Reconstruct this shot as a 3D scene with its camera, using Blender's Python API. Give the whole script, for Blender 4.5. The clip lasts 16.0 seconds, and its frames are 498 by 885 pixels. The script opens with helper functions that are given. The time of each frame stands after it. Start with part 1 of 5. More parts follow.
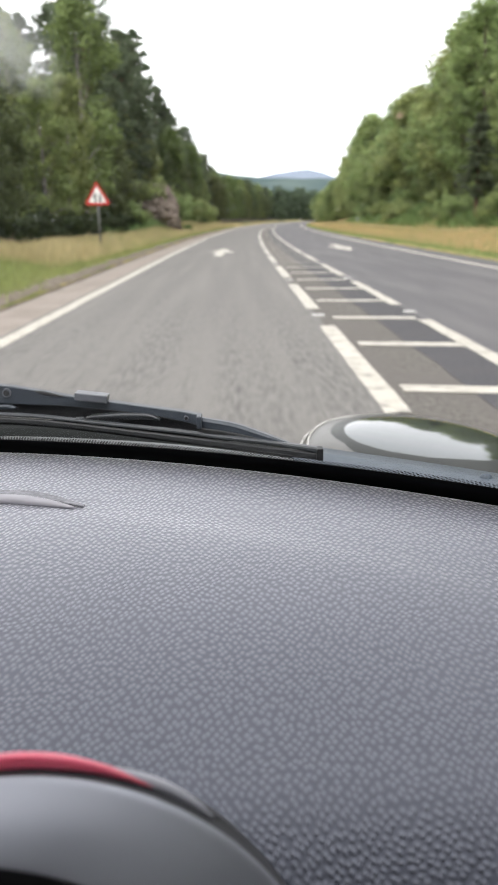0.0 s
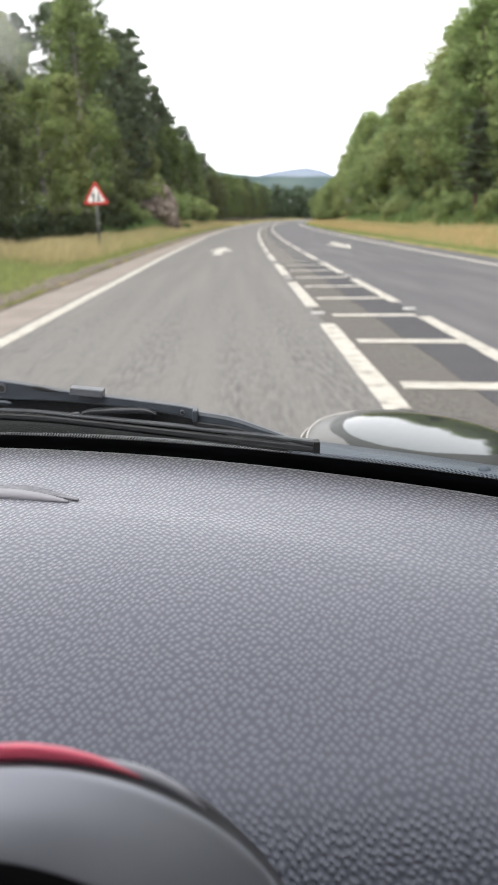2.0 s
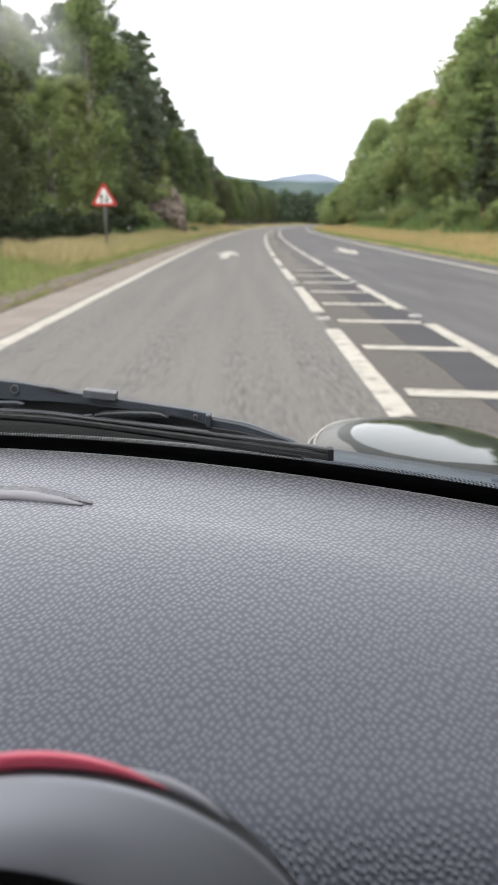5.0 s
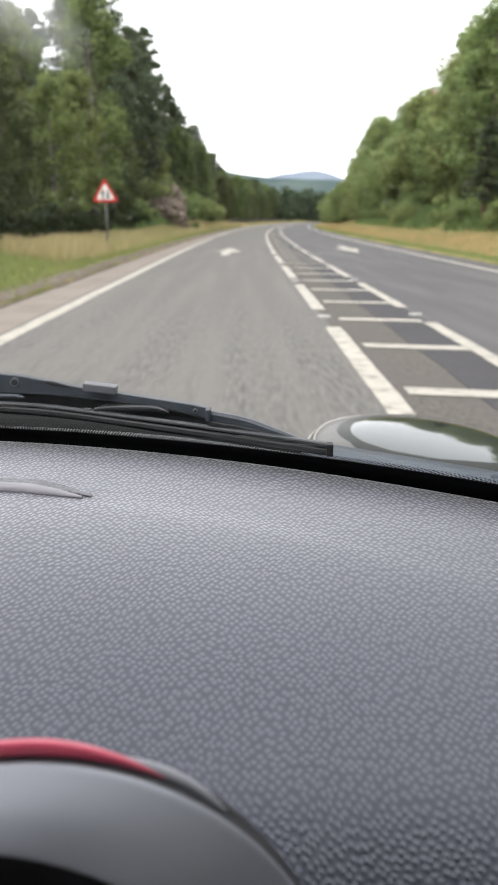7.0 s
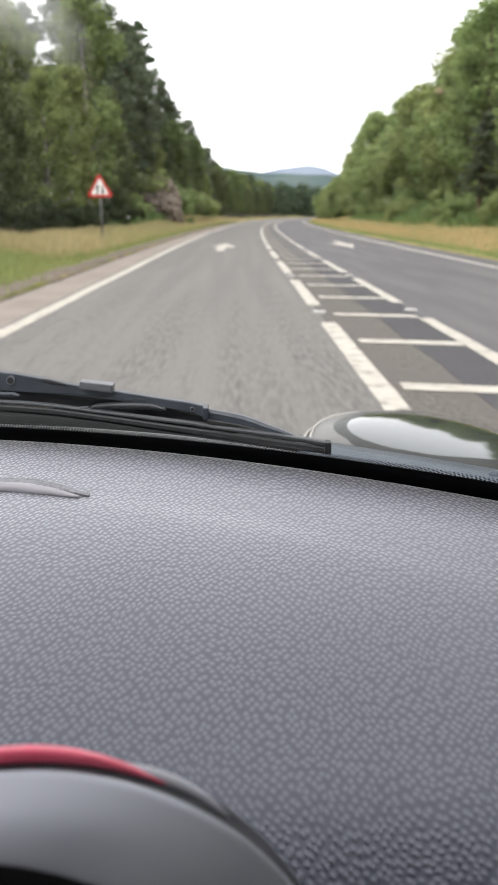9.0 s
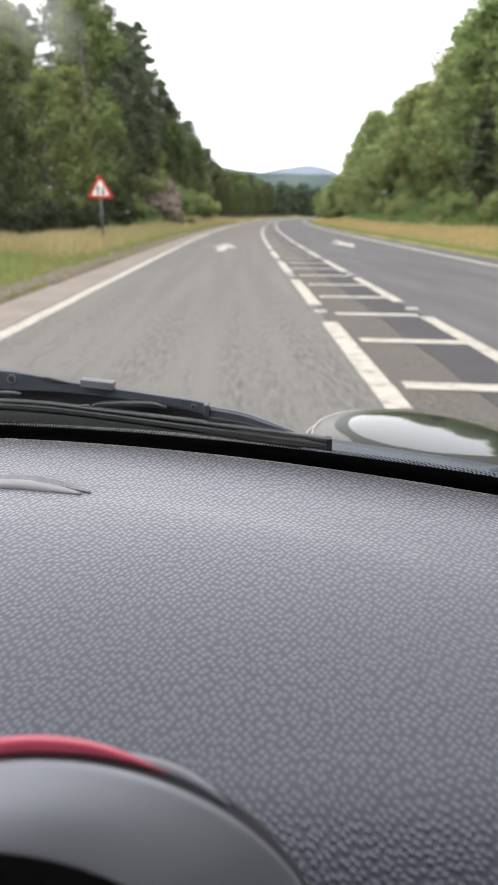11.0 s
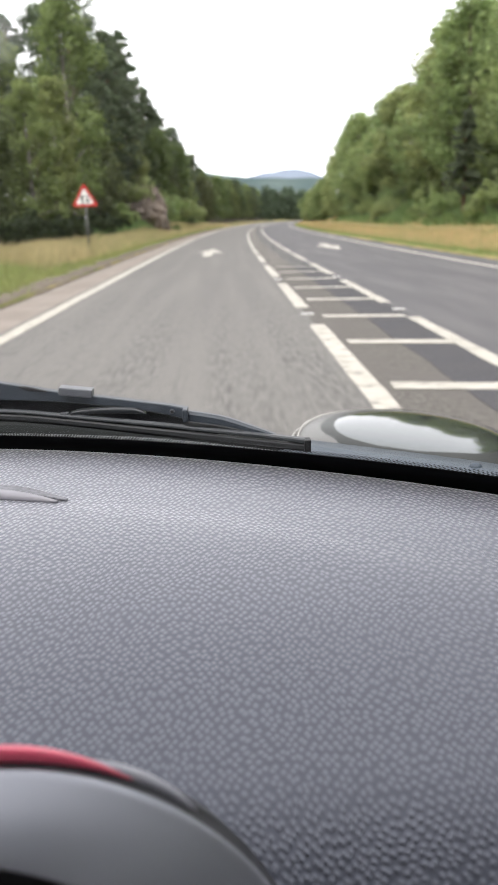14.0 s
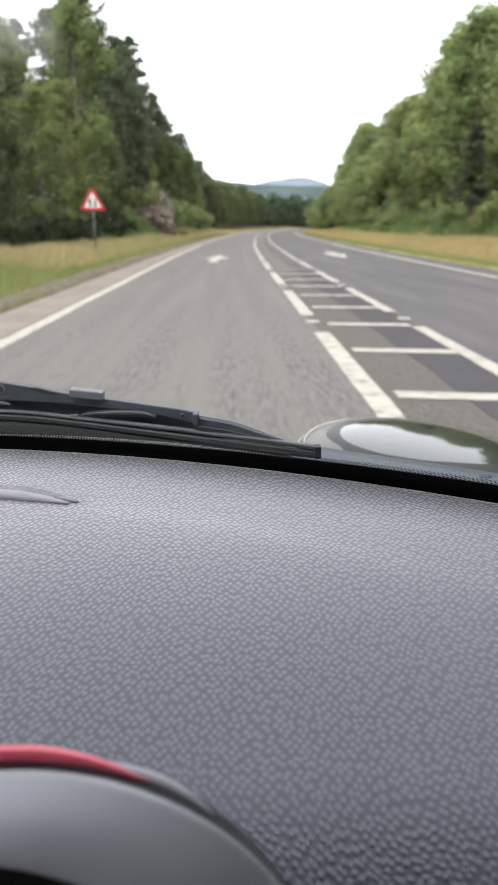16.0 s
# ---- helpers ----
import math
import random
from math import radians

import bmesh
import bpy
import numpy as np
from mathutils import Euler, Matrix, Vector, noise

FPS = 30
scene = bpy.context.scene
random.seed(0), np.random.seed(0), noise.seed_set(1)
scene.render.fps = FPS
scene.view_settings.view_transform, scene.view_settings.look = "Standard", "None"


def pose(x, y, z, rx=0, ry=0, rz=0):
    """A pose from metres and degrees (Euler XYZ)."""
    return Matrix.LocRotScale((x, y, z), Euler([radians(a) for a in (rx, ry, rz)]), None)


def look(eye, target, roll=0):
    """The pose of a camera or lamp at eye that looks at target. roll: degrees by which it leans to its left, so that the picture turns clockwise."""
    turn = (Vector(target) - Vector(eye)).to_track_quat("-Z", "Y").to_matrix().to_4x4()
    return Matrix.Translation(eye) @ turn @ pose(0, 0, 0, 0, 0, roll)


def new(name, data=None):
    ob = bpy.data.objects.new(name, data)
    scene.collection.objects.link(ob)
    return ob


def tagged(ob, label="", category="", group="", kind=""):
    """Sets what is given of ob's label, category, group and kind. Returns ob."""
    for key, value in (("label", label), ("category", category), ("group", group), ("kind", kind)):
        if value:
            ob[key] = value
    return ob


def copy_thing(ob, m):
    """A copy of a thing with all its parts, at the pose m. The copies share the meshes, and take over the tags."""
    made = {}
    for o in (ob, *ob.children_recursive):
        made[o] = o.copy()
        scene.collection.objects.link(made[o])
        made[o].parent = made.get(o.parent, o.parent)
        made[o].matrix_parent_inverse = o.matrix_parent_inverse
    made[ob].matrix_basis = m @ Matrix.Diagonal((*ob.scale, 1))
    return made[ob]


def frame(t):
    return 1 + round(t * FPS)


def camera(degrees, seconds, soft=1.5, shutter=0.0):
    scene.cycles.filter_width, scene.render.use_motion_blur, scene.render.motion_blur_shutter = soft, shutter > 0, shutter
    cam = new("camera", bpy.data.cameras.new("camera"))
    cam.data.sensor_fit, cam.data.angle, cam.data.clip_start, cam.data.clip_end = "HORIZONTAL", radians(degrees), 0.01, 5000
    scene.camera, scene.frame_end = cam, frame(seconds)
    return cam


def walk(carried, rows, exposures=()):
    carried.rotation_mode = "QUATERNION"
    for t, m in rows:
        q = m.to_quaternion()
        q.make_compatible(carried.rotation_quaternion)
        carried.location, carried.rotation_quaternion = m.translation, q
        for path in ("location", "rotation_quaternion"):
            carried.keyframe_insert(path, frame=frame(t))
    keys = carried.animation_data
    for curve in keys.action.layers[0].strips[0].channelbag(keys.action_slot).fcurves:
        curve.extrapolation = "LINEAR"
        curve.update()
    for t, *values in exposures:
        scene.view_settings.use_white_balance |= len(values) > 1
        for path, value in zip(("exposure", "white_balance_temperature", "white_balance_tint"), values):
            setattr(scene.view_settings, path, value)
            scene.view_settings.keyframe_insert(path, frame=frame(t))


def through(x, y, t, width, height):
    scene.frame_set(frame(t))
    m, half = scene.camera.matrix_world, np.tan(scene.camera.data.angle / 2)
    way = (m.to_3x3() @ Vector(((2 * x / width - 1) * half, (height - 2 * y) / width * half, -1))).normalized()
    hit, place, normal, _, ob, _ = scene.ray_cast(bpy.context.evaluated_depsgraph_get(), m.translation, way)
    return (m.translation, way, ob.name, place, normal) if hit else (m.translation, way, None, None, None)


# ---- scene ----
cam = camera(36.0, 16.0, soft=1.7)
# the phone focuses on the far edge of the dashboard, so what is nearer and the road beyond are a little soft
cam.data.dof.use_dof = True
cam.data.dof.focus_distance = 0.47
cam.data.dof.aperture_fstop = 21.0
ROWS = [
    (0, 0.0062, -0.0061, 1.2240, -0.717, -16.264, 1.087),
    (0.5, 0.0058, -0.0041, 1.2232, -0.915, -16.338, 1.156),
    (1, 0.0121, -0.0056, 1.2239, -0.765, -16.273, 1.645),
    (1.5, 0.0078, -0.0033, 1.2217, -0.736, -16.220, 1.027),
    (2, 0.0090, -0.0040, 1.2196, -0.794, -16.368, 1.465),
    (2.5, 0.0079, -0.0038, 1.2204, -0.856, -16.405, 1.318),
    (3, 0.0095, -0.0024, 1.2196, -0.832, -16.290, 1.461),
    (3.5, 0.0071, -0.0032, 1.2191, -0.726, -16.116, 0.929),
    (4, 0.0046, -0.0028, 1.2208, -0.417, -16.136, 0.613),
    (6.5, 0.0001, -0.0017, 1.2196, -0.270, -15.982, 0.111),
    (7, 0.0015, -0.0025, 1.2188, -0.194, -16.268, -0.020),
    (7.5, -0.0006, -0.0021, 1.2195, -0.403, -16.429, -0.005),
    (8, 0.0007, -0.0023, 1.2213, -0.472, -16.502, 0.150),
    (8.5, 0.0005, -0.0014, 1.2189, -0.569, -16.568, -0.094),
    (9, -0.0000, 0.0000, 1.2200, -0.550, -16.600, -0.000),
    (11.5, 0.0007, -0.0019, 1.2177, -0.510, -16.575, 0.341),
    (12, -0.0002, -0.0023, 1.2201, -0.295, -16.391, 0.140),
    (12.5, 0.0008, 0.0004, 1.2183, -0.463, -16.397, 0.332),
    (13, 0.0045, -0.0007, 1.2178, -0.921, -16.465, 1.058),
    (13.5, 0.0088, -0.0013, 1.2158, -1.318, -16.517, 1.505),
    (14, 0.0093, -0.0013, 1.2168, -1.557, -16.277, 1.707),
    (14.5, 0.0089, -0.0020, 1.2159, -1.537, -15.965, 1.664),
    (15, 0.0094, -0.0026, 1.2152, -1.397, -15.960, 1.494),
    (15.5, 0.0052, -0.0005, 1.2159, -1.282, -15.844, 1.121),
    (16, 0.0038, -0.0012, 1.2164, -1.075, -15.803, 0.617),
]
walk(cam, [(t, pose(x, y, z, 90 + pitch, roll, yaw)) for t, x, y, z, yaw, pitch, roll in ROWS],
     [(0, 0.07, 6420, 12.5), (1, 0.09, 6450, 12.5), (2, 0.05, 6420, 12.5), (3, 0.0, 6380, 12), (4, -0.12, 6400, 12), (7, -0.04, 6450, 12),
      (7.5, -0.07, 6420, 12), (8, 0.04, 6400, 12.5), (9, 0.01, 6480, 13), (11.5, -0.02, 6480, 13.5), (12.5, 0.05, 6440, 13.5),
      (13.5, 0.1, 6440, 13.5), (15, 0.02, 6460, 13), (16, -0.02, 6400, 12.5)])

# ---- sky and sun: a bright overcast day ----
SUN_UP, SUN_TURN = radians(52), radians(200)
world = bpy.data.worlds.new("overcast_sky")
scene.world = world
world.use_nodes = True
wn, wl = world.node_tree.nodes, world.node_tree.links
sky = wn.new("ShaderNodeTexSky")
sky.sky_type = "NISHITA"
sky.sun_disc = False
sky.sun_elevation, sky.sun_rotation = SUN_UP, SUN_TURN
cloud = wn.new("ShaderNodeMixRGB")
cloud.inputs["Fac"].default_value = 0.93
cloud.inputs["Color2"].default_value = (20.9, 20.3, 20.4, 1)
wl.new(sky.outputs["Color"], cloud.inputs["Color1"])
wl.new(cloud.outputs["Color"], wn["Background"].inputs["Color"])
wn["Background"].inputs["Strength"].default_value = 0.112
sun_data = bpy.data.lights.new("sun", "SUN")
sun_data.energy, sun_data.angle, sun_data.color = 1.7, radians(25), (1.0, 0.96, 0.9)
sun = new("sun", sun_data)
sun.matrix_world = look((0, 0, 60), (0 - math.sin(SUN_TURN) * 40, 0 - math.cos(SUN_TURN) * 40, 60 - math.tan(SUN_UP) * 40))


# ---- materials ----
def mat(name, color, rough=0.8, color2=None, scale=4.0, detail=6.0, bump=0.0, bump_scale=None, metal=0.0,
        coat=0.0, spec=0.5, island=0.0, color3=None, scale3=0.3, sharp=(0.35, 0.65), drawn=1.0):
    """Two- or three-tone surface: noise grain between color and color2, broad patches of color3, noise relief."""
    m = bpy.data.materials.new(name)
    m.use_nodes = True
    n, l = m.node_tree.nodes, m.node_tree.links
    b = n["Principled BSDF"]
    b.inputs["Roughness"].default_value = rough
    b.inputs["Metallic"].default_value = metal
    b.inputs["Coat Weight"].default_value = coat
    b.inputs["Specular IOR Level"].default_value = spec
    b.inputs["Base Color"].default_value = (*color, 1)
    co = n.new("ShaderNodeTexCoord")
    out = None
    if color2:
        t = n.new("ShaderNodeTexNoise")
        t.inputs["Scale"].default_value, t.inputs["Detail"].default_value = scale, detail
        pull = n.new("ShaderNodeMapping")
        pull.inputs["Scale"].default_value = (1, drawn ** 0.6, 1)
        l.new(co.outputs["Object"], pull.inputs["Vector"])
        l.new(pull.outputs["Vector"], t.inputs["Vector"])
        r = n.new("ShaderNodeValToRGB")
        r.color_ramp.elements[0].position, r.color_ramp.elements[1].position = sharp
        r.color_ramp.elements[0].color, r.color_ramp.elements[1].color = (*color, 1), (*color2, 1)
        l.new(t.outputs["Fac"], r.inputs["Fac"])
        out = r.outputs["Color"]
    if color3:
        t = n.new("ShaderNodeTexNoise")
        t.inputs["Scale"].default_value, t.inputs["Detail"].default_value = scale3, 5
        pull = n.new("ShaderNodeMapping")
        pull.inputs["Scale"].default_value = (1, drawn, 1)
        l.new(co.outputs["Object"], pull.inputs["Vector"])
        l.new(pull.outputs["Vector"], t.inputs["Vector"])
        mp = n.new("ShaderNodeMapRange")
        mp.inputs["From Min"].default_value, mp.inputs["From Max"].default_value = 0.42, 0.68
        l.new(t.outputs["Fac"], mp.inputs["Value"])
        x = n.new("ShaderNodeMixRGB")
        x.inputs["Color2"].default_value = (*color3, 1)
        l.new(mp.outputs["Result"], x.inputs["Fac"])
        if out:
            l.new(out, x.inputs["Color1"])
        else:
            x.inputs["Color1"].default_value = (*color, 1)
        out = x.outputs["Color"]
    if island:
        g = n.new("ShaderNodeNewGeometry")
        mp = n.new("ShaderNodeMapRange")
        mp.inputs["To Min"].default_value, mp.inputs["To Max"].default_value = 1 - island, 1 + island
        l.new(g.outputs["Random Per Island"], mp.inputs["Value"])
        h = n.new("ShaderNodeHueSaturation")
        l.new(mp.outputs["Result"], h.inputs["Value"])
        if out:
            l.new(out, h.inputs["Color"])
        else:
            h.inputs["Color"].default_value = (*color, 1)
        out = h.outputs["Color"]
    if out:
        l.new(out, b.inputs["Base Color"])
    if bump:
        t = n.new("ShaderNodeTexNoise")
        t.inputs["Scale"].default_value, t.inputs["Detail"].default_value = bump_scale or scale, 5
        l.new(co.outputs["Object"], t.inputs["Vector"])
        bp = n.new("ShaderNodeBump")
        bp.inputs["Strength"].default_value = 1.0
        bp.inputs["Distance"].default_value = bump
        l.new(t.outputs["Fac"], bp.inputs["Height"])
        l.new(bp.outputs["Normal"], b.inputs["Normal"])
    return m


def leaf_mat(name, color, spread=0.27, hue=0.02, through=0.35):
    """Foliage: each leaf spray its own tone, some light passing through it."""
    m = bpy.data.materials.new(name)
    m.use_nodes = True
    n, l = m.node_tree.nodes, m.node_tree.links
    b, out = n["Principled BSDF"], n["Material Output"]
    b.inputs["Roughness"].default_value, b.inputs["Specular IOR Level"].default_value = 0.6, 0.25
    g = n.new("ShaderNodeNewGeometry")
    ob = n.new("ShaderNodeObjectInfo")
    h = n.new("ShaderNodeHueSaturation")
    h.inputs["Color"].default_value = (*color, 1)
    v = n.new("ShaderNodeMapRange")
    v.inputs["To Min"].default_value, v.inputs["To Max"].default_value = 1 - spread, 1 + spread
    l.new(g.outputs["Random Per Island"], v.inputs["Value"])
    u = n.new("ShaderNodeMapRange")
    u.inputs["To Min"].default_value, u.inputs["To Max"].default_value = 0.5 - hue, 0.5 + hue
    l.new(ob.outputs["Random"], u.inputs["Value"])
    l.new(v.outputs["Result"], h.inputs["Value"])
    l.new(u.outputs["Result"], h.inputs["Hue"])
    l.new(h.outputs["Color"], b.inputs["Base Color"])
    t = n.new("ShaderNodeBsdfTranslucent")
    l.new(h.outputs["Color"], t.inputs["Color"])
    x = n.new("ShaderNodeMixShader")
    x.inputs["Fac"].default_value = through
    l.new(b.outputs["BSDF"], x.inputs[1])
    l.new(t.outputs["BSDF"], x.inputs[2])
    l.new(x.outputs["Shader"], out.inputs["Surface"])
    return m


def grain_mat():
    """Dark grey moulded dashboard skin with a fine pebbled leather grain."""
    m = bpy.data.materials.new("dashboard_skin")
    m.use_nodes = True
    n, l = m.node_tree.nodes, m.node_tree.links
    b = n["Principled BSDF"]
    b.inputs["Roughness"].default_value = 0.44
    b.inputs["IOR"].default_value = 1.62
    b.inputs["Specular Tint"].default_value = (0.86, 0.88, 1.0, 1)
    b.inputs["Sheen Roughness"].default_value = 0.28
    b.inputs["Sheen Tint"].default_value = (0.97, 0.96, 1.0, 1)
    co = n.new("ShaderNodeTexCoord")
    vec = co.outputs["Object"]
    for scale, amount in ((9, 0.02), (32, 0.0065)):
        warp = n.new("ShaderNodeTexNoise")
        warp.inputs["Scale"].default_value, warp.inputs["Detail"].default_value = scale, 1
        l.new(co.outputs["Object"], warp.inputs["Vector"])
        add = n.new("ShaderNodeVectorMath")
        add.operation = "MULTIPLY_ADD"
        add.inputs[1].default_value = (amount, amount, amount)
        l.new(warp.outputs["Color"], add.inputs[0])
        l.new(vec, add.inputs[2])
        vec = add.outputs["Vector"]
    # the pebbles stretch a little towards the windscreen
    split, curve, join = n.new("ShaderNodeSeparateXYZ"), n.new("ShaderNodeMath"), n.new("ShaderNodeCombineXYZ")
    l.new(vec, split.inputs["Vector"])
    curve.operation = "MULTIPLY_ADD"
    curve.inputs[1].default_value, curve.inputs[2].default_value = -0.86, 1.22
    l.new(split.outputs["Y"], curve.inputs[0])
    lengthen = n.new("ShaderNodeMath")
    lengthen.operation = "MULTIPLY"
    l.new(curve.outputs["Value"], lengthen.inputs[0])
    l.new(split.outputs["Y"], lengthen.inputs[1])
    l.new(split.outputs["X"], join.inputs["X"])
    l.new(lengthen.outputs["Value"], join.inputs["Y"])
    vec = join.outputs["Vector"]
    near = []
    for shift in (0.0, 0.5):
        longer = n.new("ShaderNodeMapping")
        longer.inputs["Scale"].default_value = (296, 296, 1)
        longer.inputs["Location"].default_value = (shift * 35, shift * 35, 0)
        l.new(vec, longer.inputs["Vector"])
        v = n.new("ShaderNodeTexVoronoi")
        v.voronoi_dimensions, v.feature = "2D", "F1"
        v.inputs["Scale"].default_value, v.inputs["Randomness"].default_value = 1.0, 0.39
        l.new(longer.outputs["Vector"], v.inputs["Vector"])
        near.append(v)
    closest = n.new("ShaderNodeMath")
    closest.operation = "MINIMUM"
    l.new(near[0].outputs["Distance"], closest.inputs[0])
    l.new(near[1].outputs["Distance"], closest.inputs[1])
    hgt = n.new("ShaderNodeMapRange")
    hgt.interpolation_type = "SMOOTHSTEP"
    hgt.inputs["From Min"].default_value, hgt.inputs["From Max"].default_value = 0.0, 0.45
    hgt.inputs["To Min"].default_value, hgt.inputs["To Max"].default_value = 1, 0
    l.new(closest.outputs["Value"], hgt.inputs["Value"])
    fine = n.new("ShaderNodeTexNoise")
    fine.inputs["Scale"].default_value, fine.inputs["Detail"].default_value = 900, 3
    l.new(co.outputs["Object"], fine.inputs["Vector"])
    mixh = n.new("ShaderNodeMath")
    mixh.operation = "MULTIPLY_ADD"
    mixh.inputs[1].default_value = 0.12
    l.new(fine.outputs["Fac"], mixh.inputs[0])
    l.new(hgt.outputs["Result"], mixh.inputs[2])
    bp = n.new("ShaderNodeBump")
    bp.inputs["Strength"].default_value, bp.inputs["Distance"].default_value = 1.0, 0.00026
    l.new(mixh.outputs["Value"], bp.inputs["Height"])
    l.new(bp.outputs["Normal"], b.inputs["Normal"])
    nap = n.new("ShaderNodeBsdfSheen")
    nap.inputs["Roughness"].default_value = 0.42
    l.new(bp.outputs["Normal"], nap.inputs["Normal"])
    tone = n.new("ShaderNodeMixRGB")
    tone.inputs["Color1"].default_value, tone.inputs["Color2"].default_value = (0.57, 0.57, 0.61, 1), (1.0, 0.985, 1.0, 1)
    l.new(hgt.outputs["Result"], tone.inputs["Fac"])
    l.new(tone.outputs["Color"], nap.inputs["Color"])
    both = n.new("ShaderNodeAddShader")
    l.new(b.outputs["BSDF"], both.inputs[0])
    l.new(nap.outputs["BSDF"], both.inputs[1])
    l.new(both.outputs["Shader"], n["Material Output"].inputs["Surface"])
    big = n.new("ShaderNodeTexNoise")
    big.inputs["Scale"].default_value, big.inputs["Detail"].default_value = 14, 4
    l.new(co.outputs["Object"], big.inputs["Vector"])
    r = n.new("ShaderNodeValToRGB")
    r.color_ramp.elements[0].color, r.color_ramp.elements[1].color = (0.035, 0.039, 0.056, 1), (0.044, 0.048, 0.066, 1)
    l.new(big.outputs["Fac"], r.inputs["Fac"])
    for name, lo, hi in (("Sheen Weight", 0.66, 0.96), ("Specular IOR Level", 0.56, 1.0)):
        k = n.new("ShaderNodeMapRange")
        k.inputs["To Min"].default_value, k.inputs["To Max"].default_value = lo, hi
        l.new(hgt.outputs["Result"], k.inputs["Value"])
        l.new(k.outputs["Result"], b.inputs[name])
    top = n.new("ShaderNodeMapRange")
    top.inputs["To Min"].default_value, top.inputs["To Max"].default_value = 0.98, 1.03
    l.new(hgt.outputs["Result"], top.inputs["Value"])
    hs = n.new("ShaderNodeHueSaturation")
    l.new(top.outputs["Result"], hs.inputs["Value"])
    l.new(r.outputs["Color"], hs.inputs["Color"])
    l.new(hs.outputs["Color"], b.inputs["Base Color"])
    return m


def glass_mat():
    m = bpy.data.materials.new("windscreen_glass")
    m.use_nodes = True
    n, l = m.node_tree.nodes, m.node_tree.links
    t = n.new("ShaderNodeBsdfTransparent")
    t.inputs["Color"].default_value = (0.965, 0.985, 0.975, 1)
    g = n.new("ShaderNodeBsdfGlossy")
    g.inputs["Roughness"].default_value = 0.02
    x = n.new("ShaderNodeMixShader")
    x.inputs["Fac"].default_value = 0.016
    l.new(t.outputs["BSDF"], x.inputs[1])
    l.new(g.outputs["BSDF"], x.inputs[2])
    l.new(x.outputs["Shader"], n["Material Output"].inputs["Surface"])
    return m


def smear_mat():
    """Dried film on glass: scatters a little light, thin and uneven, fading out."""
    m = bpy.data.materials.new("glass_smear")
    m.use_nodes = True
    n, l = m.node_tree.nodes, m.node_tree.links
    co = n.new("ShaderNodeTexCoord")
    size = n.new("ShaderNodeMapping")
    size.inputs["Scale"].default_value = (55, 50, 0)
    l.new(co.outputs["Object"], size.inputs["Vector"])
    g = n.new("ShaderNodeTexGradient")
    g.gradient_type = "SPHERICAL"
    l.new(size.outputs["Vector"], g.inputs["Vector"])
    t = n.new("ShaderNodeTexNoise")
    t.inputs["Scale"].default_value, t.inputs["Detail"].default_value = 130, 4
    l.new(co.outputs["Object"], t.inputs["Vector"])
    k = n.new("ShaderNodeMath")
    k.operation = "MULTIPLY"
    l.new(g.outputs["Fac"], k.inputs[0])
    l.new(t.outputs["Fac"], k.inputs[1])
    q = n.new("ShaderNodeMapRange")
    q.inputs["From Min"].default_value, q.inputs["From Max"].default_value = 0.05, 0.6
    q.inputs["To Min"].default_value, q.inputs["To Max"].default_value = 0.0, 0.4
    l.new(k.outputs["Value"], q.inputs["Value"])
    a, b = n.new("ShaderNodeBsdfTransparent"), n.new("ShaderNodeBsdfTranslucent")
    b.inputs["Color"].default_value = (0.85, 0.85, 0.84, 1)
    x = n.new("ShaderNodeMixShader")
    l.new(q.outputs["Result"], x.inputs["Fac"])
    l.new(a.outputs["BSDF"], x.inputs[1])
    l.new(b.outputs["BSDF"], x.inputs[2])
    l.new(x.outputs["Shader"], n["Material Output"].inputs["Surface"])
    return m


def ground_mat():
    """Verges: mown green by the kerb, dry tall grass further off, leaf mould under the trees."""
    m = bpy.data.materials.new("verge_ground")
    m.use_nodes = True
    n, l = m.node_tree.nodes, m.node_tree.links
    b = n["Principled BSDF"]
    b.inputs["Roughness"].default_value, b.inputs["Specular IOR Level"].default_value = 0.95, 0.1
    co = n.new("ShaderNodeTexCoord")
    t = n.new("ShaderNodeTexNoise")
    t.inputs["Scale"].default_value, t.inputs["Detail"].default_value = 0.35, 8
    l.new(co.outputs["Object"], t.inputs["Vector"])
    r = n.new("ShaderNodeValToRGB")
    e = r.color_ramp.elements
    e[0].position, e[0].color = 0.36, (0.13, 0.15, 0.05, 1)
    e[1].position, e[1].color = 0.62, (0.33, 0.26, 0.12, 1)
    l.new(t.outputs["Fac"], r.inputs["Fac"])
    l.new(r.outputs["Color"], b.inputs["Base Color"])
    t2 = n.new("ShaderNodeTexNoise")
    t2.inputs["Scale"].default_value, t2.inputs["Detail"].default_value = 9, 6
    l.new(co.outputs["Object"], t2.inputs["Vector"])
    bp = n.new("ShaderNodeBump")
    bp.inputs["Distance"].default_value = 0.06
    l.new(t2.outputs["Fac"], bp.inputs["Height"])
    l.new(bp.outputs["Normal"], b.inputs["Normal"])
    return m


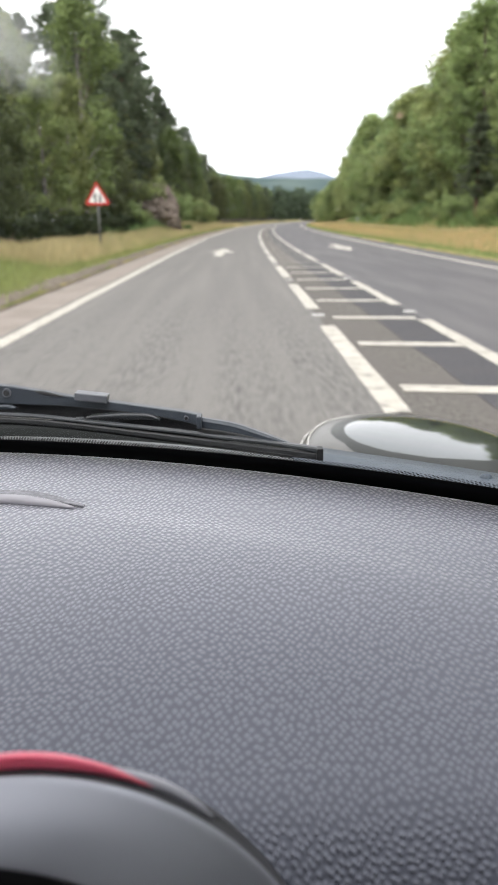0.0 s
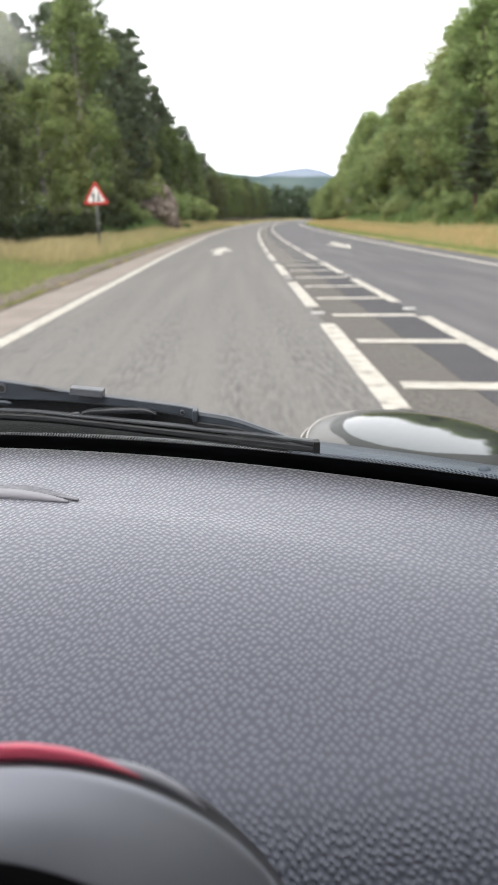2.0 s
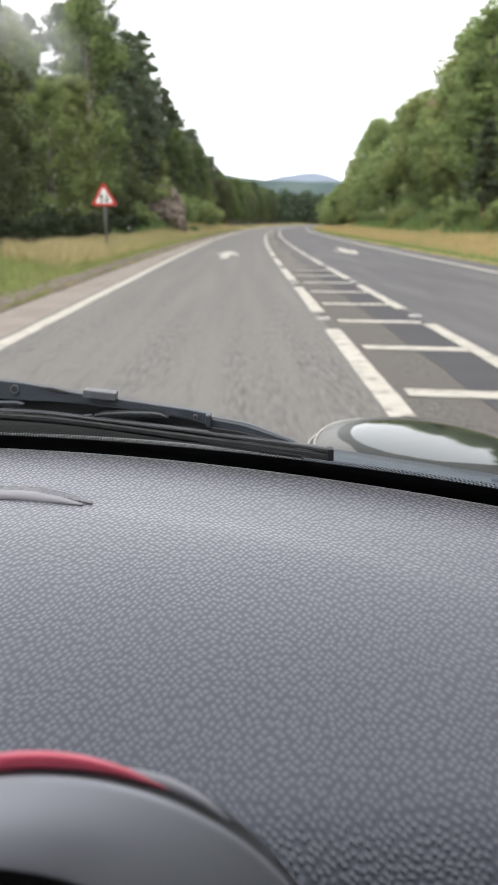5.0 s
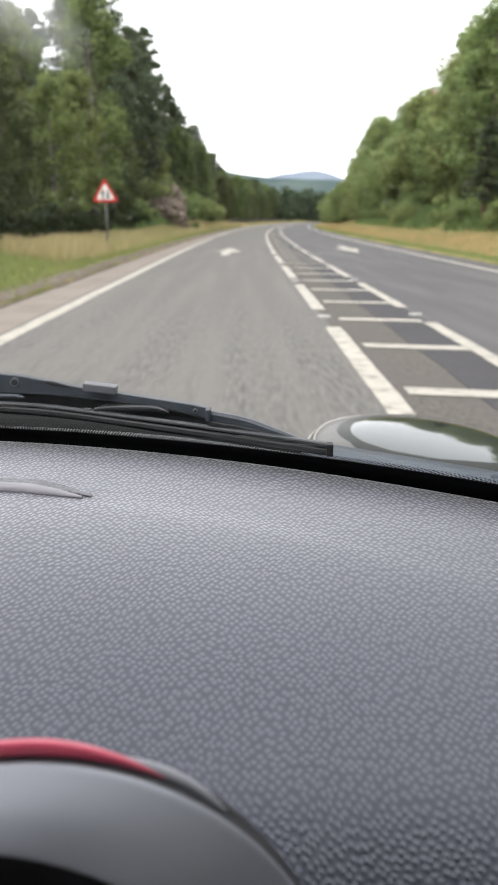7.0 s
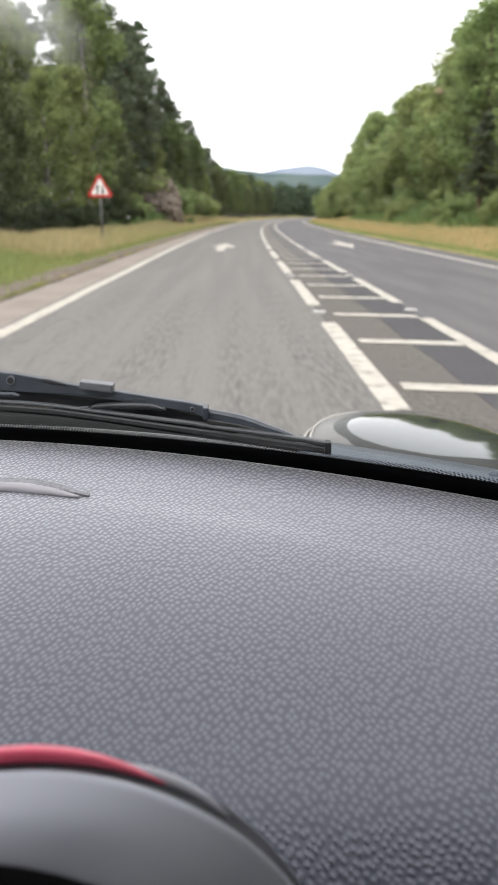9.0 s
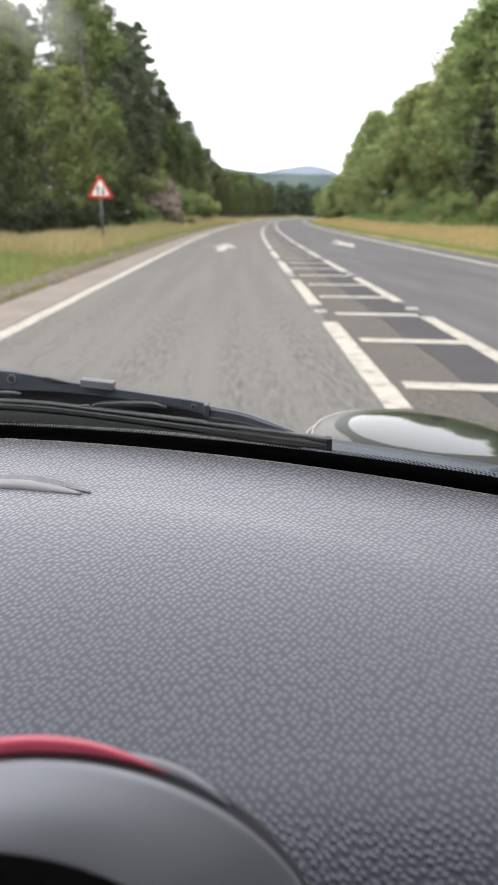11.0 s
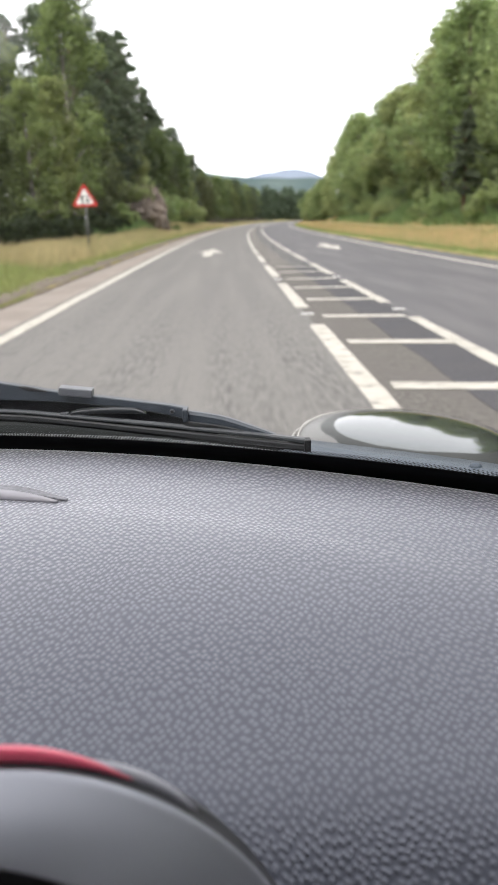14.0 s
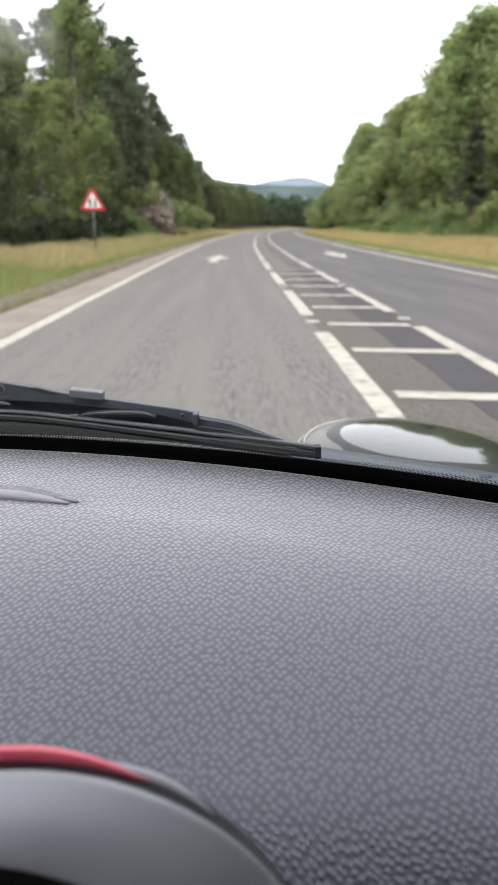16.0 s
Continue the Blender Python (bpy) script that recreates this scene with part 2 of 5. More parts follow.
def paint_mat():
    """Thermoplastic road paint, scuffed through to the tarmac in places."""
    m = bpy.data.materials.new("road_paint")
    m.use_nodes = True
    n, l = m.node_tree.nodes, m.node_tree.links
    b = n["Principled BSDF"]
    b.inputs["Roughness"].default_value = 0.7
    co = n.new("ShaderNodeTexCoord")
    a = n.new("ShaderNodeTexNoise")
    a.inputs["Scale"].default_value, a.inputs["Detail"].default_value = 5.5, 9
    l.new(co.outputs["Object"], a.inputs["Vector"])
    r = n.new("ShaderNodeValToRGB")
    e = r.color_ramp.elements
    e[0].position, e[0].color = 0.3, (0.17, 0.16, 0.15, 1)
    e[1].position, e[1].color = 0.42, (0.4, 0.37, 0.32, 1)
    e.new(0.6).color = (0.48, 0.45, 0.395, 1)
    l.new(a.outputs["Fac"], r.inputs["Fac"])
    l.new(r.outputs["Color"], b.inputs["Base Color"])
    return m


ASPHALT_OLD = mat("worn_asphalt", (0.107, 0.102, 0.097), 0.9, (0.201, 0.19, 0.179), 26, 9, 0.0006, 160, sharp=(0.29, 0.71), spec=0.25,
                  color3=(0.184, 0.174, 0.163), scale3=3, drawn=0.035)
ASPHALT_DARK = mat("dense_asphalt", (0.082, 0.078, 0.082), 0.85, (0.124, 0.118, 0.122), 45, 8, 0.002, 120, spec=0.3,
                   color3=(0.136, 0.128, 0.13), scale3=1.6, drawn=0.12)
ASPHALT_PATCH = mat("centre_strip_asphalt", (0.05, 0.048, 0.053), 0.88, (0.084, 0.081, 0.086), 34, 8, 0.0012, 70, spec=0.25,
                    color3=(0.074, 0.07, 0.073), scale3=1.5)
ASPHALT_BROWN = mat("brown_strip_asphalt", (0.088, 0.08, 0.073), 0.9, (0.155, 0.142, 0.128), 30, 9, 0.0005, 120, spec=0.2,
                    color3=(0.12, 0.108, 0.1), scale3=2.0, drawn=0.4)
ASPHALT_NEW = mat("fresh_asphalt", (0.1, 0.097, 0.1), 0.8, (0.14, 0.135, 0.14), 80, 6, 0.002, 160, spec=0.35)
MARGIN = mat("gritty_margin", (0.25, 0.215, 0.19), 0.95, (0.31, 0.27, 0.24), 14, 8, 0.01, 40, spec=0.2,
             color3=(0.235, 0.2, 0.175), scale3=1.2)
EARTH = mat("verge_earth", (0.12, 0.1, 0.08), 0.95, (0.23, 0.195, 0.16), 7, 9, 0.02, 22, spec=0.1, color3=(0.165, 0.14, 0.105), scale3=1.4)
PAINT = paint_mat()
STUD = mat("road_stud_casing", (0.5, 0.49, 0.46), 0.5, (0.32, 0.31, 0.3), 40)
GROUND = ground_mat()
DASH = grain_mat()
GLASS = glass_mat()
SMEAR = smear_mat()
BLACK = mat("black_enamel", (0.003, 0.003, 0.0035), 0.6, spec=0.06)
WIPER = mat("wiper_black_steel", (0.03, 0.037, 0.049), 0.42, (0.042, 0.05, 0.063), 60, 5, 0.0003, 300)
RUBBER = mat("wiper_rubber", (0.01, 0.0105, 0.012), 0.6, (0.018, 0.018, 0.02), 80, 5)
RAIL_GREY = mat("wiper_rail", (0.055, 0.058, 0.064), 0.45, (0.04, 0.043, 0.048), 70, 5)
RUBBER_GREY = mat("wiper_rubber_grey", (0.022, 0.023, 0.025), 0.5, (0.032, 0.033, 0.036), 80, 5)
YOKE_GREY = mat("wiper_link_plastic", (0.02, 0.022, 0.026), 0.3, (0.03, 0.032, 0.037), 80, 5)
CLIPM = mat("wiper_clip", (0.095, 0.099, 0.114), 0.35, (0.112, 0.116, 0.131), 90)
COWL = mat("cowl_plastic", (0.05, 0.064, 0.083), 0.5, (0.065, 0.08, 0.1), 40, 5, 0.0004, 200, spec=0.3)
COWL_SHADED = mat("cowl_plastic_shaded", (0.005, 0.006, 0.006), 0.75, (0.01, 0.0115, 0.011), 60, 5, 0.0004, 250, spec=0.06)
COWL_GLEAM = mat("cowl_gleam_grey", (0.085, 0.092, 0.096), 0.4, (0.12, 0.127, 0.131), 30, spec=0.35)
CAR_PAINT = mat("car_paint", (0.135, 0.146, 0.152), 0.075, metal=0.72, coat=0.2)
FLANGE = mat("wing_satin_paint", (0.075, 0.072, 0.068), 0.3, (0.095, 0.092, 0.086), 12, spec=0.3)
WING_LINE = mat("wing_edge_line", (0.5, 0.48, 0.45), 0.4, (0.56, 0.54, 0.51), 20)
REFLECTED_TREES = mat("reflected_trees_dark", (0.02, 0.022, 0.021), 0.3, (0.03, 0.032, 0.03), 15, spec=0.1)
TRIM = mat("cabin_trim", (0.05, 0.05, 0.055), 0.8, (0.07, 0.07, 0.075), 90, 5, 0.0005, 400)
HEADLINER = mat("headliner_cloth", (0.3, 0.3, 0.31), 0.95, (0.34, 0.34, 0.35), 200, 4)
VENT_GREY = mat("vent_slot_grey", (0.09, 0.09, 0.105), 0.6, (0.2, 0.2, 0.22), 420, 2, 0.0003, 420)
POD = mat("satin_pod_plastic", (0.29, 0.30, 0.34), 0.45, (0.31, 0.32, 0.36), 30, 5, metal=0.42)
GROOVE = mat("pod_gap_grey", (0.03, 0.03, 0.034), 0.5, (0.04, 0.04, 0.045), 60)
POD_DARK = mat("gauge_black", (0.006, 0.006, 0.007), 0.4)
RED = mat("red_trim", (0.87, 0.11, 0.195), 0.35, (0.9, 0.125, 0.21), 30, coat=1.0)
POD_LIP = mat("pod_lip_plastic", (0.36, 0.36, 0.4), 0.4, (0.4, 0.4, 0.44), 60)
LIP = mat("dash_lip", (0.235, 0.23, 0.255), 0.35, (0.265, 0.26, 0.285), 60)
BARK_PALE = mat("birch_bark", (0.34, 0.31, 0.28), 0.9, (0.1, 0.085, 0.075), 3, 8, 0.01, 12)
BARK = mat("brown_bark", (0.09, 0.07, 0.055), 0.95, (0.18, 0.14, 0.11), 6, 8, 0.02, 14)
BARK_PINE = mat("pine_bark", (0.13, 0.085, 0.06), 0.95, (0.22, 0.14, 0.09), 4, 8, 0.02, 10)
LEAF_BIRCH = leaf_mat("birch_leaves", (0.235, 0.285, 0.105), through=0.5)
LEAF_BROAD = leaf_mat("broad_leaves", (0.325, 0.395, 0.16), through=0.6)
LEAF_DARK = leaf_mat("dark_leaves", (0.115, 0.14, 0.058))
LEAF_GREEN = leaf_mat("wood_edge_leaves", (0.165, 0.205, 0.072), through=0.45)
LEAF_SHADE = leaf_mat("shade_toned_leaves", (0.06, 0.08, 0.035))
LEAF_PINE = leaf_mat("pine_needles", (0.125, 0.16, 0.09), 0.22, through=0.3)
LEAF_BUSH = leaf_mat("bush_leaves", (0.14, 0.21, 0.07))
LEAF_FAR = leaf_mat("far_leaves", (0.09, 0.125, 0.07))
SPECK = leaf_mat("windscreen_dirt", (0.6, 0.6, 0.58), 0.3, through=0.8)
INSECT = leaf_mat("insect_mark", (0.62, 0.4, 0.32), 0.1, through=0.5)
GRASS_TAN = leaf_mat("dry_grass", (0.52, 0.45, 0.24), 0.35)
GRASS_ORANGE = leaf_mat("orange_grass", (0.62, 0.42, 0.24), 0.14)
GRASS_GREEN = leaf_mat("green_grass", (0.28, 0.335, 0.125), 0.3)
BRACKEN = leaf_mat("bracken_fronds", (0.16, 0.24, 0.085), 0.25)
FIREWEED = leaf_mat("fireweed_flowers", (0.45, 0.09, 0.3), 0.3)
ROCK = mat("pink_rock", (0.175, 0.14, 0.115), 0.9, (0.11, 0.094, 0.078), 2.2, 10, 0.08, 3, spec=0.2, color3=(0.26, 0.21, 0.175), scale3=0.6)
LITTER = mat("shaded_leaf_litter", (0.035, 0.03, 0.02), 1.0, (0.07, 0.055, 0.036), 3, 8, 0.03, 9, spec=0.05, color3=(0.05, 0.06, 0.025), scale3=0.5)
# both hill colours are blued and paled, with distance haze put in
HILL_NEAR = mat("wooded_hillside", (0.075, 0.105, 0.105), 1.0, (0.11, 0.14, 0.132), 0.012, 9, spec=0.0)
HILL_FAR = mat("hazy_hill", (0.2, 0.235, 0.295), 1.0, (0.24, 0.275, 0.33), 0.004, 8, spec=0.0)
STEEL = mat("galvanised_steel", (0.27, 0.25, 0.23), 0.55, (0.36, 0.34, 0.31), 6, 6, metal=0.5)
POST_GREY = mat("grey_post", (0.11, 0.11, 0.105), 0.6, (0.16, 0.16, 0.15), 8, metal=0.3)
WOOD_GREY = mat("weathered_fence_wood", (0.09, 0.08, 0.07), 0.95, (0.17, 0.15, 0.13), 12, 8, 0.006, 30)
WHITE_SIGN = mat("sign_white", (0.78, 0.78, 0.76), 0.45, (0.7, 0.7, 0.68), 4)
RED_SIGN = mat("sign_red", (0.55, 0.03, 0.02), 0.45, (0.48, 0.025, 0.02), 4)
BLACK_SIGN = mat("sign_black", (0.01, 0.01, 0.01), 0.5)
BLUE_SIGN = mat("sign_blue", (0.015, 0.12, 0.55), 0.45, (0.015, 0.1, 0.48), 4)
BIN_BLACK = mat("bin_plastic", (0.012, 0.012, 0.014), 0.5, (0.02, 0.02, 0.022), 8)
TYRE = mat("tyre_rubber", (0.02, 0.02, 0.02), 0.8, (0.03, 0.03, 0.03), 30)


# ---- building helpers ----
def mesh_of(name, verts, faces, material, smooth=False):
    me = bpy.data.meshes.new(name)
    me.from_pydata([tuple(v) for v in verts], [], [tuple(f) for f in faces])
    me.update()
    me.materials.append(material)
    if smooth:
        me.polygons.foreach_set("use_smooth", [True] * len(me.polygons))
    return me


def leaf_mesh(name, verts, material, per=3):
    """Many separate small faces of `per` corners each, from an (n * per, 3) array."""
    verts, soft = verts if isinstance(verts, tuple) else (verts, None)
    verts = np.asarray(verts, dtype=np.float32)
    n = len(verts) // per
    me = bpy.data.meshes.new(name)
    me.vertices.add(n * per)
    me.vertices.foreach_set("co", verts.ravel())
    me.loops.add(n * per)
    me.loops.foreach_set("vertex_index", np.arange(n * per, dtype=np.int32))
    me.polygons.add(n)
    me.polygons.foreach_set("loop_start", np.arange(0, n * per, per, dtype=np.int32))
    me.update(calc_edges=True)
    me.materials.append(material)
    if soft is not None:
        me.polygons.foreach_set("use_smooth", np.ones(n, dtype=bool))
        me.normals_split_custom_set_from_vertices((soft / np.linalg.norm(soft, axis=1)[:, None]).tolist())
    return me


def child(name, me, parent, label=""):
    ob = new(name, me)
    ob.parent = parent
    if parent.matrix_basis != Matrix.Identity(4) and parent.type != "EMPTY":
        ob.matrix_parent_inverse = parent.matrix_basis.inverted()
    return tagged(ob, label) if label else ob


def part(name, bm, material, parent, label="", smooth=False):
    """Link a bmesh as one mesh object under a thing or a part."""
    me = bpy.data.meshes.new(name)
    bmesh.ops.recalc_face_normals(bm, faces=bm.faces)
    bm.to_mesh(me)
    bm.free()
    me.materials.append(material)
    if smooth:
        me.polygons.foreach_set("use_smooth", [True] * len(me.polygons))
    return child(name, me, parent, label)


def box_bm(x0, x1, y0, y1, z0, z1, bevel=0.0, segs=2):
    bm = bmesh.new()
    bmesh.ops.create_cube(bm, size=1.0, matrix=Matrix.Translation(((x0 + x1) / 2, (y0 + y1) / 2, (z0 + z1) / 2))
                          @ Matrix.Diagonal((x1 - x0, y1 - y0, z1 - z0, 1)))
    if bevel:
        bmesh.ops.bevel(bm, geom=bm.edges[:], offset=bevel, segments=segs, affect="EDGES", profile=0.5)
    return bm


def mesh_bm(me):
    """A bmesh that holds a finished mesh."""
    bm = bmesh.new()
    bm.from_mesh(me)
    bpy.data.meshes.remove(me)
    return bm


def cyl_bm(p, q, r0, r1=None, segs=16):
    """A closed round bar from p to q."""
    p, q = Vector(p), Vector(q)
    bm = bmesh.new()
    d = q - p
    bmesh.ops.create_cone(bm, cap_ends=True, segments=segs, radius1=r0, radius2=r0 if r1 is None else r1, depth=d.length,
                          matrix=Matrix.Translation((p + q) / 2) @ d.to_track_quat("Z", "Y").to_matrix().to_4x4())
    return bm


def smooth_line(points, steps=8):
    """A Catmull-Rom line through rows of numbers (any number of columns)."""
    p = [np.array(q, dtype=float) for q in points]
    p = [2 * p[0] - p[1]] + p + [2 * p[-1] - p[-2]]
    out = []
    for i in range(1, len(p) - 2):
        for k in range(steps):
            t = k / steps
            out.append(0.5 * (2 * p[i] + (p[i + 1] - p[i - 1]) * t + (2 * p[i - 1] - 5 * p[i] + 4 * p[i + 1] - p[i + 2]) * t * t
                              + (3 * p[i] - p[i - 1] - 3 * p[i + 1] + p[i + 2]) * t ** 3))
    out.append(p[-2])
    return out


def bar_bm(points, steps=8, bevel=0.25):
    """A flat bar along rows of (x, y, z, half height, half depth), its section an eight-sided rounded box."""
    bm = bmesh.new()
    rings = []
    for x, y, z, h, d in smooth_line(points, steps):
        k = bevel * min(h, d) * 2
        sec = [(-d + k, -h), (d - k, -h), (d, -h + k), (d, h - k), (d - k, h), (-d + k, h), (-d, h - k), (-d, -h + k)]
        rings.append([bm.verts.new((x, y + a, z + c)) for a, c in sec])
    for a, b in zip(rings, rings[1:]):
        for i in range(8):
            bm.faces.new((a[i], a[(i + 1) % 8], b[(i + 1) % 8], b[i]))
    bm.faces.new(rings[0])
    bm.faces.new(rings[-1][::-1])
    return bm


def tube_bm(points, segs=8, steps=6):
    """A round tapered tube along rows of (x, y, z, radius)."""
    rows = smooth_line(points, steps)
    bm = bmesh.new()
    rings = []
    for i, (x, y, z, r) in enumerate(rows):
        a, b = rows[max(0, i - 1)], rows[min(len(rows) - 1, i + 1)]
        q = Vector((b[0] - a[0], b[1] - a[1], b[2] - a[2])).to_track_quat("Z", "Y")
        rings.append([bm.verts.new(Vector((x, y, z)) + q @ Vector((math.cos(k * math.tau / segs) * r, math.sin(k * math.tau / segs) * r, 0)))
                      for k in range(segs)])
    for a, b in zip(rings, rings[1:]):
        for i in range(segs):
            bm.faces.new((a[i], a[(i + 1) % segs], b[(i + 1) % segs], b[i]))
    bm.faces.new(rings[0])
    bm.faces.new(rings[-1][::-1])
    return bm


def grid_mesh(name, xs, ys, f, material, smooth=True, thick=0.0):
    """A sheet over xs and ys, its points f(x, y) -> (x, y, z); with thick, a slab of that depth."""
    v = [f(x, y) for y in ys for x in xs]
    nx, ny = len(xs), len(ys)
    fa = [(j * nx + i, j * nx + i + 1, (j + 1) * nx + i + 1, (j + 1) * nx + i) for j in range(ny - 1) for i in range(nx - 1)]
    if thick:
        n = len(v)
        v = v + [(x, y, z - thick) for x, y, z in v]
        fa += [tuple(n + k for k in q[::-1]) for q in fa]
        rim = [i for i in range(nx)] + [j * nx + nx - 1 for j in range(1, ny)] \
            + [(ny - 1) * nx + i for i in range(nx - 2, -1, -1)] + [j * nx for j in range(ny - 2, 0, -1)]
        fa += [(b, a, a + n, b + n) for a, b in zip(rim, rim[1:] + rim[:1])]
    return mesh_of(name, v, fa, material, smooth)


# ---- the ground and the road ----
def bend(y):
    """How far the road has swung to the right at y."""
    if y < 20:
        return 0.0
    if y < 225:
        return (y - 20) ** 2 / 3000
    q = min(y, 330) - 225
    return 205 ** 2 / 3000 + (y - 225) * 410 / 3000 + q * q / 900 + max(0, y - 330) * 2 * 105 / 900


def terrain(u, y):
    """Height of the land, u metres across from the line the car drives on."""
    n = noise.noise(Vector((u * 0.13, y * 0.06, 0)))
    if u < -3.5:
        s = -3.5 - u
        z = 0.05 + 0.13 * min(s, 4) + 0.05 * min(max(s - 5, 0), 25)
        b = math.exp(-((y - 82) / 24) ** 2)
        z += b * 2.6 * min(1, max(0, (s - 2.0) / 5)) + 0.1 * n * min(1, s / 2)
        lay = max(0.0, min(1, (y + 112) / 14)) * max(0.0, min(1, (-14 - y) / 14))
        return z * (1 - lay) + lay * (-0.06 if s < 3.2 else 0.05 + 0.06 * (s - 3.2))
    if u > 6.95:
        s = u - 6.95
        z = 0.03 + 0.06 * min(s, 4.5) + 0.42 * min(max(s - 4.5, 0), 9) + 0.1 * min(max(s - 13.5, 0), 40)
        return z + 0.15 * n * min(1, s / 4)
    return -0.08


us = [-2500, -900, -300, -120, -60, -40, -30, -24, -20, -17, -14.5, -12.5, -11, -9.5, -8.5, -7.5, -6.7, -6, -5.4, -4.8, -4.2, -3.8,
      -3.51, -3.49, 0, 6.9, 6.96, 7.2, 7.6, 8.4, 9.2, 10, 11, 12, 13, 14, 15.5, 17, 18.5, 20, 23, 27, 34, 45, 70, 150, 400, 1000, 2500]
ys = [-900, -400] + list(range(-260, 0, 6)) + list(range(0, 140, 2)) + list(range(140, 330, 8)) + [345, 370, 420, 500, 650, 900, 1400, 2200, 3600]
ground = new("ground", grid_mesh("ground", us, ys, lambda u, y: (u + bend(y), y, terrain(u, y)), GROUND))
tagged(ground, "grassy verges and banks with dry and green patches", "ground", kind="structure")

# litter sheet under the trees; the canopy's shade is put into its dark tone
for side in ([-60, -40, -30, -24, -20, -17, -14.5, -12.5, -11, -9.5, -8.7, -8.2], [16.6, 17, 18.5, 20, 23, 27, 34, 45, 70]):
    floor = new("forest_floor", grid_mesh("forest_floor", side, [y for y in ys if -260 <= y <= 330], lambda u, y: (u + bend(y), y, terrain(u, y) + 0.03), LITTER))
    tagged(floor, "leaf litter and soil, darkened for the shade under the trees", "ground", kind="structure")

road = tagged(new("road"), "two-lane grey asphalt road with a hatched centre strip", "road", kind="structure")
road_ys = list(range(-300, 0, 10)) + list(range(0, 320, 4)) + [330, 345, 360, 380, 400, 430, 470]


def strip(name, u0, u1, material, z=0.0, y0=-300, y1=300, label="", thick=0.05, parent=None):
    line = [y0] + [y for y in road_ys if y0 < y < y1] + [y1]
    return child(name, grid_mesh(name, [u0, u1], line, lambda u, y: (u + bend(y), y, z), material, False, thick), parent or road, label)


strip("lane_surface", -2.72, 1.0, ASPHALT_OLD, y1=146, label="coarse worn grey asphalt lane")
strip("lane_surface", -2.72, 1.0, ASPHALT_NEW, y0=146, label="smooth newer asphalt lane")
strip("centre_strip", 1.0, 1.76, ASPHALT_BROWN, z=-0.006, label="old brownish asphalt between the lanes")
seam_ys = [-300, -200, -100, -40] + list(np.arange(-10, 60, 0.5)) + list(np.arange(60, 300, 6.0)) + [300]
child("centre_strip", grid_mesh("centre_strip", [1.68, 2.24], seam_ys, lambda u, y: (u + bend(y) + (0.035 * noise.noise(Vector((y * 0.7, 2, 0))) + 0.02 * noise.noise(Vector((y * 2.9, 5, 0))) if u < 2 else 0), y, -0.001),
                                ASPHALT_PATCH, False, 0.05), road, "newer dark asphalt strip with an uneven seam")
strip("lane_surface", 2.24, 6.94, ASPHALT_DARK, label="smooth dark purplish asphalt lane")
strip("margin", -3.47, -2.72, MARGIN, z=-0.004, label="gritty brown asphalt margin")
strip("lay_by", -6.6, -3.47, MARGIN, z=-0.006, y0=-104, y1=-22, label="gritty asphalt lay-by")

# crumbling earth edge between margin and verge
edge_ys = [-300, -200, -120, -60, -30] + list(np.arange(-20, 70, 0.4)) + list(np.arange(70, 150, 2.0)) + [160, 180, 200, 230, 260, 298]


def earth(u, y):
    a = noise.noise(Vector((u * 2.0, y * 0.9, 1.7)))
    b = noise.noise(Vector((u * 6.0, y * 3.1, 4.2)))
    w = {-4.25: -0.02, -4.05: 0.10, -3.85: 0.125, -3.66: 0.105, -3.56: 0.07, -3.49: 0.02, -3.44: -0.03}[u]
    wave = 0.06 * noise.noise(Vector((3.0, y * 0.5, 0))) + 0.03 * noise.noise(Vector((9.0, y * 2.3, 0)))
    lay = max(0.0, min(1, (y + 112) / 8)) * max(0.0, min(1, (-14 - y) / 8))
    return (u + wave + bend(y), y, w + (0.03 * a + 0.02 * b) * (1 if w > 0 else 0) - 0.2 * lay)


verge_edge = new("verge_edge", grid_mesh("verge_edge", [-4.25, -4.05, -3.85, -3.66, -3.56, -3.49, -3.44], edge_ys, earth, EARTH))
tagged(verge_edge, "crumbling brown earth edge of the grass verge", "verge", kind="structure")

# painted lines
UL, UR = 1.03, 2.24


def ribbon(name, u0, u1, y0, y1, skew=0.0, label="", step=4.0, z=0.004):
    """Paint lying on the road, 4 mm thick, between u0 and u1 and from y0 to y1; skew brings the far side nearer."""
    near = -6 < y0 < 60 and y1 - y0 < 90
    n = max(1, int((y1 - y0) / (min(step, 0.3) if near else step)))
    line = [y0 + (y1 - y0) * k / n for k in range(n + 1)]

    def frayed(u, y):
        d = 0.014 * noise.noise(Vector((u * 40, y * 2.4, 0))) + 0.008 * noise.noise(Vector((u * 40, y * 7.0, 3))) if near else 0
        return (u + d + bend(y), y - skew * (u - u0) / (u1 - u0), z)

    return child(name, grid_mesh(name, [u0, u1], line, frayed, PAINT, False, 0.003), road, label)


ribbon("edge_line", -2.65, -2.46, -300, -104)
ribbon("edge_line", -2.65, -2.46, -22, 53)
ribbon("edge_line", -2.65, -2.46, 60, 298)
for k in range(14):
    ribbon("edge_dash", -2.65, -2.46, -101 + k * 5.7, -98.6 + k * 5.7)
for k in range(3):
    ribbon("edge_dash", -2.65, -2.46, 54 + k * 2, 55.1 + k * 2)
ribbon("edge_line", 5.98, 6.16, -300, 298)
for k in range(-28, 49):
    ribbon("centre_dash", UL - 0.105, UL + 0.075, 4.8 + 6 * k, 9.0 + 6 * k, step=2.1)
    ribbon("centre_dash", UR - 0.075, UR + 0.085, 5.1 + 6 * k, 9.4 + 6 * k, step=2.1)
